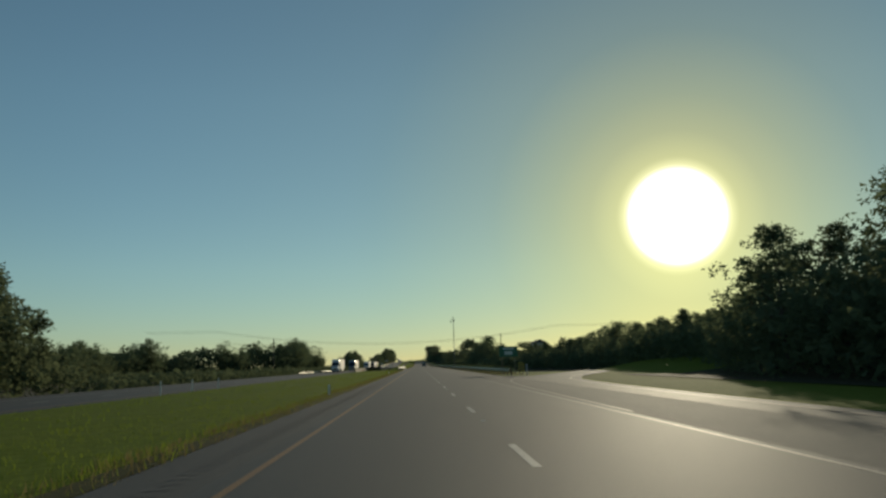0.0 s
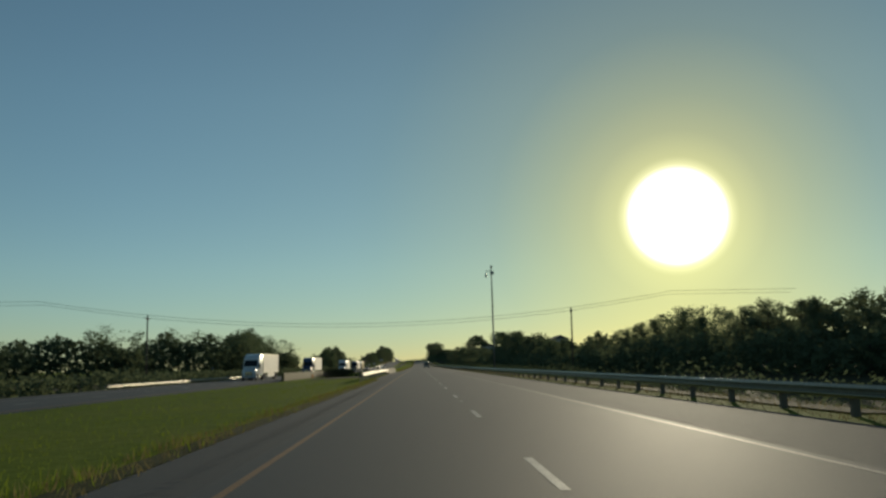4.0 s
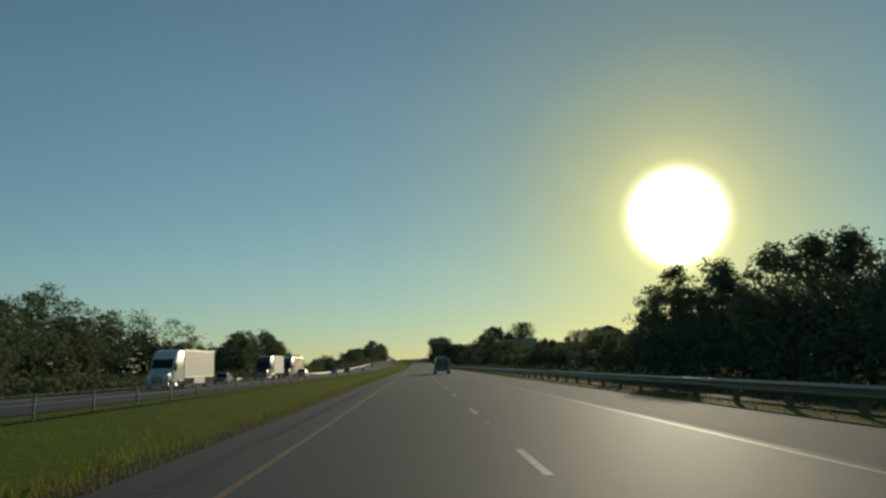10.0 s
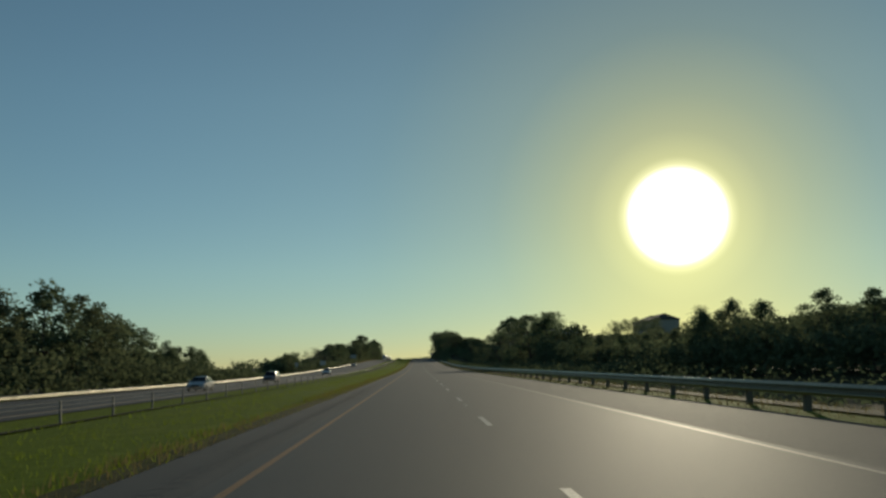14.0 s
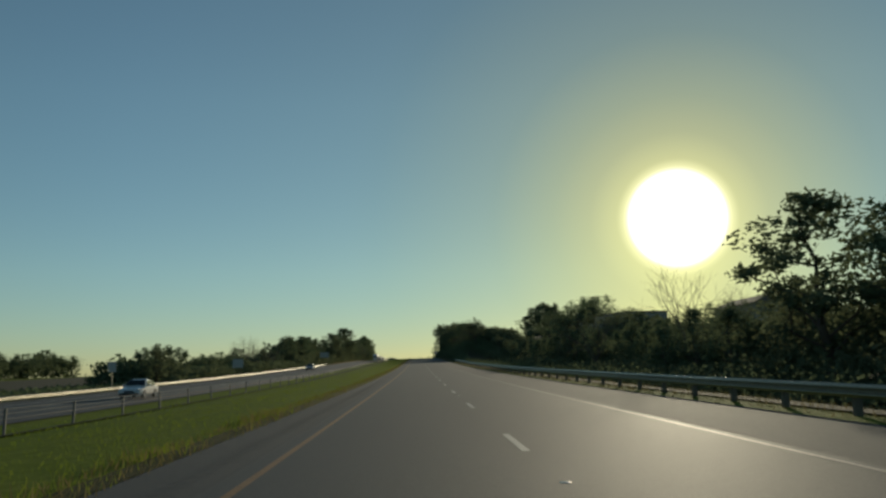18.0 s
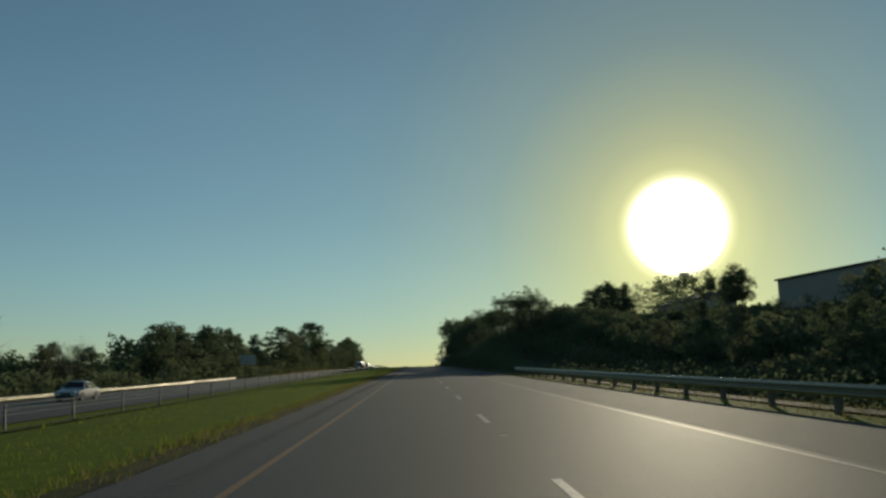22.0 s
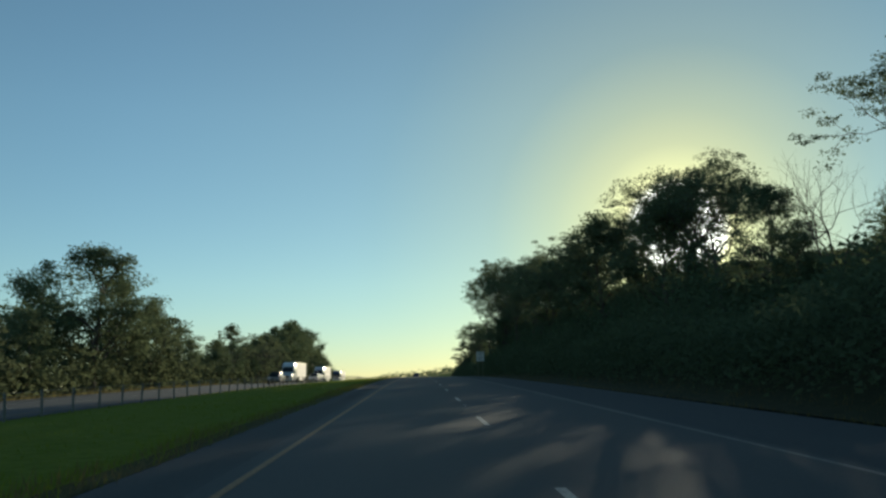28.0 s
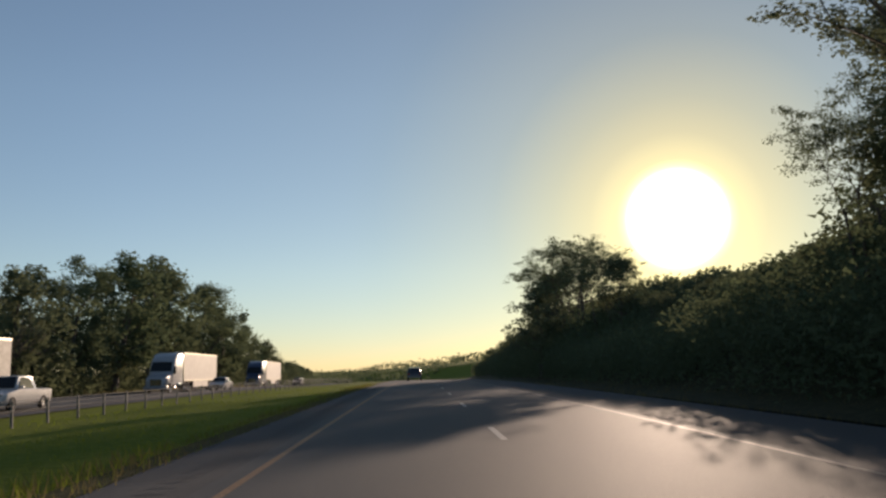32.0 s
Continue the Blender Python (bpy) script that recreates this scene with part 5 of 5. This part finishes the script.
def bx(name, parent, dims, material, label="", bevel=0.02):
    bm = bmesh.new()
    box(bm, *dims)
    return part(name, bm_mesh(name, bm, material, bevel=bevel), parent, label)


def semi_truck(X, s, cab_paint, label, livestock=False, skirt=True, length=14.6):
    """Tractor unit with trailer; front bumper at y = 0, the rest behind; drives towards the camera."""
    g = tagged(new("semi_truck"), label, "truck", "oncoming trucks")
    g.matrix_basis = pose(*at(X, s, opp_z(s) + 0.002), math.degrees(-math.atan(grade(s))), 0, 180 + math.degrees(math.atan2(bend(s) - bend(s + 10), 10)))
    cab = part("cab", loft("cab", [(0.02, rr(0.92, 0.55, 1.30, 0.12)), (-0.10, rr(1.02, 0.5, 1.52, 0.16)), (-0.7, rr(1.06, 0.5, 1.72, 0.2)), (-1.45, rr(1.10, 0.5, 1.92, 0.2)),
                                   (-1.6, rr(1.16, 0.5, 2.15, 0.2)), (-2.05, rr(1.18, 0.55, 2.95, 0.22)), (-2.5, rr(1.22, 0.55, 3.35, 0.25)), (-3.2, rr(1.25, 0.55, 3.85, 0.3)),
                                   (-3.9, rr(1.27, 0.55, 4.02, 0.3)), (-5.0, rr(1.27, 0.55, 4.06, 0.3))], cab_paint), g)
    part("windscreen", slab("windscreen", [(-1.07, -1.575, 2.14), (1.07, -1.575, 2.14), (0.98, -2.05, 2.98), (-0.98, -2.05, 2.98)], M["glass"], (0, 0.035, 0.022)), cab, "dark sloping windscreen")
    for sx in (-1, 1):
        part("side_window", slab("side_window", [(sx * 1.20, -1.85, 1.95), (sx * 1.215, -2.75, 1.95), (sx * 1.225, -2.75, 2.62), (sx * 1.195, -2.1, 2.62)], M["glass"], (0.022, 0, 0)), cab)
        bx("mirror", cab, (sx * 1.38 - 0.09, sx * 1.38 + 0.09, -1.75, -1.65, 1.85, 2.5), M["black"])
        bx("headlight", cab, (sx * 0.84 - 0.16, sx * 0.84 + 0.16, -0.1, 0.035, 0.86, 1.06), M["lamp_clear"], "clear headlamp")
        bx("step", cab, (sx * 1.18 - 0.1, sx * 1.18 + 0.1, -2.9, -1.9, 0.42, 0.56), M["aluminium"])
        bm = bmesh.new()
        tube(bm, (sx * 1.0, -2.95, 0.78), (sx * 1.0, -4.6, 0.78), 0.31, 0.31, 18)
        part("fuel_tank", bm_mesh("fuel_tank", bm, M["chrome"], True), g, "polished fuel tank")
        bm = bmesh.new()
        tube(bm, (sx * 1.12, -5.12, 0.9), (sx * 1.12, -5.12, 4.15), 0.075, 0.075, 10)
        part("exhaust_stack", bm_mesh("exhaust_stack", bm, M["chrome"], True), g, "chrome exhaust stack")
        wheel(g, sx * 1.02, -1.05, 0.51, 0.30, sx)
        for y in (-6.0, -7.3):
            wheel(g, sx * 0.98, y, 0.51, 0.52, sx)
        for y in (-(5.3 + length - 2.9), -(5.3 + length - 1.6)):
            wheel(g, sx * 0.98, y, 0.51, 0.52, sx)
    for k in range(6):
        bx("grille_bar", cab, (-0.52, 0.52, 0.015, 0.045, 0.72 + 0.1 * k, 0.77 + 0.1 * k), M["chrome"], "chrome grille bar", 0.0)
    bx("bumper", g, (-1.18, 1.18, -0.35, 0.16, 0.34, 0.66), M["van_trim"], "grey front bumper", 0.05)
    bx("grille", cab, (-0.56, 0.56, -0.12, 0.026, 0.68, 1.34), M["black"], "dark radiator grille", 0.02)
    bx("visor", cab, (-1.0, 1.0, -2.30, -1.98, 3.0, 3.08), M["black"], "dark sun visor", 0.03)
    bx("chassis", g, (-0.45, 0.45, -8.0, -5.0, 0.62, 0.9), M["black"])
    y0, y1 = -5.35, -5.35 - length
    if livestock:
        # Solid box behind the slats; its black stands for the unlit interior.
        body = bx("trailer_body", g, (-1.22, 1.22, y1 + 0.06, y0 - 0.06, 1.0, 3.98), M["black"], "black filler box standing for shade inside the livestock trailer")
        for sx in (-1, 1):
            for k in range(15):
                z = 1.05 + 0.2 * k
                wide = 0.105 if k % 4 else 0.07
                bx("slat", body, (sx * 1.27 - 0.02, sx * 1.27 + 0.02, y1, y0, z, z + wide), M["stock_panel"], "punched golden aluminium slat", 0.0)
            for k in range(25):
                y = y1 + (y0 - y1) * k / 24
                bx("slat_post", body, (sx * 1.285 - 0.02, sx * 1.285 + 0.02, y - 0.05 - 0.06 * (k % 6 == 0), y + 0.05 + 0.06 * (k % 6 == 0), 0.98, 4.0), M["stock_panel"], "", 0.0)
        bx("roof", body, (-1.3, 1.3, y1 - 0.02, y0 + 0.02, 3.99, 4.12), M["aluminium"], "rounded aluminium roof", 0.04)
        bx("front_panel", body, (-1.28, 1.28, y0 - 0.02, y0 + 0.02, 1.0, 3.98), M["stock_panel"])
    else:
        body = bx("trailer_body", g, (-1.29, 1.29, y1, y0, 1.12, 4.08), M["trailer_white"], "plain white box trailer", 0.03)
        for sx in (-1, 1):
            bx("top_rail", body, (sx * 1.295 - 0.012, sx * 1.295 + 0.012, y1, y0, 3.96, 4.09), M["aluminium"], "", 0.0)
            bx("bottom_rail", body, (sx * 1.295 - 0.012, sx * 1.295 + 0.012, y1, y0, 1.10, 1.24), M["aluminium"], "", 0.0)
            bx("corner_post", body, (sx * 1.27 - 0.04, sx * 1.27 + 0.04, y0 - 0.08, y0 + 0.012, 1.12, 4.07), M["aluminium"], "", 0.0)
            for k in range(1, 7):
                y = y1 + (y0 - y1) * k / 7
                bx("panel_seam", body, (sx * 1.290 - 0.004, sx * 1.290 + 0.004, y - 0.012, y + 0.012, 1.25, 3.95), M["trailer_white"], "", 0.0)
            if skirt:
                bx("side_skirt", body, (sx * 1.25 - 0.015, sx * 1.25 + 0.015, y1 + 4.2, y0 - 4.0, 0.42, 1.09), M["trailer_white"], "white side skirt", 0.0)
        bx("reefer_unit", body, (-0.95, 0.95, y0 + 0.01, y0 + 0.42, 2.2, 3.9), M["white_paint"])
    for sx in (-1, 1):
        bx("landing_leg", g, (sx * 0.8 - 0.07, sx * 0.8 + 0.07, y0 - 3.2, y0 - 3.04, 0.35, 1.12), M["black"], "", 0.01)
    bx("underride_bar", g, (-1.15, 1.15, y1 + 0.02, y1 + 0.12, 0.5, 0.62), M["black"])
    return g


def tumble(w, zb, zs, zw, zt, ww, tw):
    """Car cross-section: sill, shoulder, waist, roof."""
    return [(0, zb), (w * 0.86, zb), (w * 0.97, zb + 0.12), (w, (zb + zs) / 2 + 0.1), (w * 0.99, zs), (ww, zw), (tw, zt - 0.05), (tw * 0.75, zt), (0, zt + 0.015)]


def car(X, s, coat, label, sort="sedan", toward=True, base=None, group="oncoming cars"):
    """Sedan, sport utility or pickup; front at y = 0."""
    tall = {"sedan": 1.44, "suv": 1.75, "pickup": 1.85}[sort]
    w = {"sedan": 0.90, "suv": 0.95, "pickup": 0.98}[sort]
    long = {"sedan": 4.7, "suv": 4.8, "pickup": 5.7}[sort]
    zs = tall * 0.60
    low = 0.22 if sort == "sedan" else 0.32
    g = tagged(new("car" if sort != "pickup" else "pickup_truck"), label, "car" if sort != "pickup" else "pickup truck", group)
    g.matrix_basis = pose(*at(X, s, (opp_z(s) if base is None else base) + 0.002), math.degrees(math.atan(grade(s))) * (-1 if toward else 1), 0, 180 if toward else 0)
    hood = lambda y, k, ww: (y, tumble(w * ww, low, zs * k - 0.06, zs * k - 0.03, zs * k, w * ww * 0.93, w * ww * 0.85))
    cabin = lambda y, zt, tw: (y, tumble(w, low, zs, zs + 0.03, zt, w * 0.95, w * tw))
    rings = [hood(0.0, 0.72, 0.86), hood(-0.08, 0.82, 0.93), hood(-0.5, 0.92, 0.99), hood(-1.25, 1.0, 1.0)]
    if sort == "sedan":
        rings += [cabin(-1.4, zs + 0.06, 0.86), cabin(-2.05, tall - 0.02, 0.72), cabin(-2.7, tall, 0.72), cabin(-3.3, tall - 0.07, 0.71), cabin(-4.0, zs + 0.10, 0.82), hood(-4.1, 1.02, 1.0),
                  hood(-4.6, 1.0, 0.95), hood(-4.7, 0.9, 0.9)]
    elif sort == "suv":
        rings += [cabin(-1.35, zs + 0.06, 0.86), cabin(-1.95, tall - 0.03, 0.76), cabin(-2.8, tall, 0.76), cabin(-4.2, tall - 0.06, 0.75), cabin(-4.65, zs + 0.15, 0.84), hood(-4.7, 0.98, 0.97),
                  hood(-4.8, 0.85, 0.93)]
    else:
        rings += [cabin(-1.5, zs + 0.06, 0.86), cabin(-2.0, tall - 0.03, 0.76), cabin(-3.2, tall, 0.76), cabin(-3.6, tall - 0.05, 0.76), cabin(-3.72, zs + 0.06, 0.86), hood(-3.8, 1.02, 1.0),
                  hood(-5.6, 1.02, 1.0), hood(-5.7, 0.98, 0.98)]
    body = part("body", loft("body", rings, coat), g)
    yw0, yw1 = (-1.46, -2.0) if sort != "suv" else (-1.41, -1.9)
    part("windscreen", slab("windscreen", [(-w * 0.80, yw0, zs + 0.12), (w * 0.80, yw0, zs + 0.12), (w * 0.66, yw1, tall - 0.07), (-w * 0.66, yw1, tall - 0.07)], M["glass"], (0, 0.02, 0.02)), body,
         "dark windscreen")
    back = {"sedan": -3.75, "suv": -4.3, "pickup": -3.5}[sort]
    for sx in (-1, 1):
        part("side_window", slab("side_window", [(sx * w * 0.94, -1.75, zs + 0.07), (sx * w * 0.94, back, zs + 0.07), (sx * w * 0.76, back + 0.35, tall - 0.10), (sx * w * 0.76, -2.15, tall - 0.10)],
                                 M["glass"], (0.02, 0, 0.004)), body)
        bx("headlight", body, (sx * w * 0.72 - 0.14, sx * w * 0.72 + 0.14, -0.16, -0.01, zs * 0.68, zs * 0.80), M["lamp_clear"], "clear headlamp", 0.03)
        bx("tail_light", body, (sx * w * 0.76 - 0.1, sx * w * 0.76 + 0.1, -long - 0.005, -long + 0.12, zs * 0.72, zs * 0.92), M["tail_red"], "red tail lamp", 0.02)
        bx("mirror", body, (sx * (w + 0.09) - 0.09, sx * (w + 0.09) + 0.09, -1.85, -1.7, zs + 0.05, zs + 0.20), coat, "", 0.03)
        for y in (-0.95, -long + 1.05):
            wheel(g, sx * (w - 0.10), y, 0.34 if sort == "sedan" else 0.39, 0.23, sx, "aluminium")
    bx("bumper", body, (-w * 0.82, w * 0.82, -0.1, 0.05, low + 0.04, low + 0.24), M["black"], "", 0.04)
    bx("grille", body, (-w * 0.42, w * 0.42, -0.06, 0.012, zs * 0.55, zs * 0.72), M["black"], "dark grille", 0.01)
    return g


def passenger_van(X, s):
    """Raised-roof van seen from behind: rear bumper at y = 0, front at y = 5.6; drives ahead of the camera."""
    g = tagged(new("van"), "two-tone raised-roof passenger van, dark blue-grey over pale grey", "van")
    g.matrix_basis = pose(*at(X, s, 0.002), 0, 0, 0)

    def ring(y, w, zt, shoulder=1.18, k=1.0):
        return (y, [(0, 0.40), (w * 0.90, 0.40), (w * 0.985, 0.52), (w, 0.85), (w * 0.985, shoulder), (w * 0.95, min(zt - 0.12, 1.35)), (w * 0.86 * k, max(zt - 0.42, 1.0 if zt < 1.5 else 1.55)),
                    (w * 0.70 * k, zt - 0.10), (w * 0.42 * k, zt - 0.01), (0, zt)])
    body = part("body", loft("body", [ring(0.02, 0.97, 2.16, 1.18, 0.93), ring(0.14, 1.0, 2.24), ring(0.5, 1.01, 2.29), ring(1.6, 1.01, 2.31), ring(3.0, 1.01, 2.29), ring(3.6, 1.01, 2.20),
                                      ring(4.05, 1.0, 2.0, k=0.97), ring(4.5, 0.99, 1.62, 1.12), ring(4.85, 0.98, 1.24, 0.98), ring(5.35, 0.94, 1.12, 0.9), ring(5.55, 0.88, 1.0, 0.8),
                                      ring(5.6, 0.82, 0.9, 0.7)], M["van_paint"]), g)
    for sx in (-1, 1):
        part("rear_window", slab("rear_window", [(sx * 0.07, 0.0, 1.32), (sx * 0.80, 0.0, 1.32), (sx * 0.70, 0.045, 1.88), (sx * 0.07, 0.045, 1.88)], M["glass"], (0, 0.02, 0)), body, "dark rear window")
        part("side_window", slab("side_window", [(sx * 0.955, 0.55, 1.36), (sx * 0.955, 2.85, 1.36), (sx * 0.885, 2.75, 1.83), (sx * 0.885, 0.65, 1.83)], M["glass"], (0.022, 0, 0.004)), body,
             "long dark side window")
        part("side_window", slab("side_window", [(sx * 0.955, 3.05, 1.34), (sx * 0.945, 4.3, 1.34), (sx * 0.885, 3.75, 1.80), (sx * 0.885, 3.08, 1.83)], M["glass"], (0.022, 0, 0.004)), body)
        bx("tail_light", body, (sx * 0.90 - 0.075, sx * 0.90 + 0.075, -0.01, 0.1, 0.86, 1.24), M["tail_red"], "tall red tail lamp", 0.015)
        bx("mirror", body, (sx * 1.09 - 0.14, sx * 1.09 + 0.14, 4.12, 4.26, 1.32, 1.58), M["black"], "black door mirror", 0.04)
        bx("running_board", g, (sx * 1.04 - 0.12, sx * 1.04 + 0.12, 1.60, 4.1, 0.38, 0.50), M["van_trim"], "pale running board", 0.03)
        bx("body_moulding", body, (sx * 1.012 - 0.014, sx * 1.012 + 0.014, 0.02, 4.9, 0.90, 1.03), M["van_pale"], "pale blue-grey side moulding", 0.006)
        bx("lower_panel", body, (sx * 1.008 - 0.012, sx * 1.008 + 0.012, 1.52, 4.08, 0.54, 0.86), M["van_pale"], "pale blue-grey lower body panel", 0.006)
        bx("side_stripe", body, (sx * 1.012 - 0.012, sx * 1.012 + 0.012, 1.52, 4.08, 0.70, 0.73), M["dark_paint"], "thin dark stripe", 0.0)
        bx("roof_seam", body, (sx * 0.872 - 0.012, sx * 0.872 + 0.012, 0.25, 3.7, 1.90, 1.925), M["black"], "dark seam of the raised roof", 0.0)
        bx("door_hinge", body, (sx * 0.955 - 0.02, sx * 0.955 + 0.02, -0.005, 0.06, 1.05, 1.12), M["chrome"], "", 0.0)
        for y in (0.98, 4.62):
            wheel(g, sx * 0.90, y, 0.37, 0.26, sx, "chrome")
            bm = bmesh.new()
            for k in range(9):
                a = math.pi * k / 9
                b = math.pi * (k + 1) / 9
                tube(bm, (sx * 1.0, y + math.cos(a) * 0.49, 0.37 + math.sin(a) * 0.49), (sx * 1.0, y + math.cos(b) * 0.49, 0.37 + math.sin(b) * 0.49), 0.055, 0.055, 6)
            part("wheel_arch", bm_mesh("wheel_arch", bm, M["van_trim"], True), body, "pale flared wheel arch")
    bx("rear_bumper", g, (-1.0, 1.0, -0.14, 0.12, 0.36, 0.66), M["van_pale"], "pale grey rear bumper", 0.06)
    bx("bumper_step", g, (-0.55, 0.55, -0.17, -0.13, 0.60, 0.68), M["black"], "black rubber bumper step", 0.012)
    bx("door_seam", body, (-0.012, 0.012, 0.0, 0.012, 0.70, 2.0), M["black"], "", 0.0)
    bx("door_handle", body, (0.05, 0.10, -0.03, 0.02, 0.98, 1.14), M["chrome"], "chrome rear door handle", 0.01)
    bx("plate_bar", body, (-0.22, 0.22, -0.01, 0.018, 0.74, 0.88), M["van_trim"], "plain number plate bar", 0.0)
    bx("brake_light", body, (-0.25, 0.25, 0.05, 0.12, 2.06, 2.12), M["tail_red"], "high red brake lamp", 0.0)
    bx("exhaust_pipe", g, (0.45, 0.52, -0.05, 0.6, 0.30, 0.37), M["black"], "", 0.01)
    return g


passenger_van(3.18, 453.9)
OUTER, INNER = -25.9, -22.1
semi_truck(OUTER, 268, M["white_paint"], "white sleeper-cab truck with a plain white box trailer")
semi_truck(OUTER, 336, M["blue_paint"], "dark blue truck with a white box trailer", skirt=False)
semi_truck(OUTER, 428, M["white_paint"], "white truck with a short white box trailer", length=13.0)
semi_truck(OUTER, 484, M["dark_paint"], "dark truck with a tall white box trailer", length=10.5, skirt=False)
semi_truck(OUTER, 508, M["blue_paint"], "dark blue truck hauling a slatted aluminium livestock trailer", livestock=True)
semi_truck(OUTER, 1138, M["white_paint"], "white sleeper-cab truck with a cream box trailer in sunlight")
semi_truck(OUTER, 1191, M["silver_paint"], "silver truck with a cream box trailer")
semi_truck(OUTER, 1240, M["blue_paint"], "dark blue truck with a white box trailer beyond the crest")
car(OUTER, 454.5, M["dark_paint"], "dark sedan ahead of a white truck")
car(INNER, 504, M["silver_paint"], "silver sport utility car beside the trucks", "suv")
car(INNER, 566, M["silver_paint"], "silver sedan on the opposite inner lane")
car(INNER, 608, M["dark_paint"], "dark sport utility car on the opposite inner lane", "suv")
car(INNER, 686, M["white_paint"], "white sedan with glinting windscreen")
car(OUTER, 824, M["silver_paint"], "silver sedan before the far guardrail")
car(INNER, 1150, M["white_paint"], "white crew pickup on the opposite inner lane", "pickup")
car(INNER, 1100, M["dark_paint"], "dark pickup beside a cream box truck", "pickup")
car(INNER, 1200, M["silver_paint"], "silver sedan on the opposite inner lane")
car(INNER, 1262, M["dark_paint"], "dark sedan on the opposite inner lane")
car(-0.45, 1222, M["dark_paint"], "dark sport utility car far ahead past the crest", "suv", False, 0.0, "cars ahead")
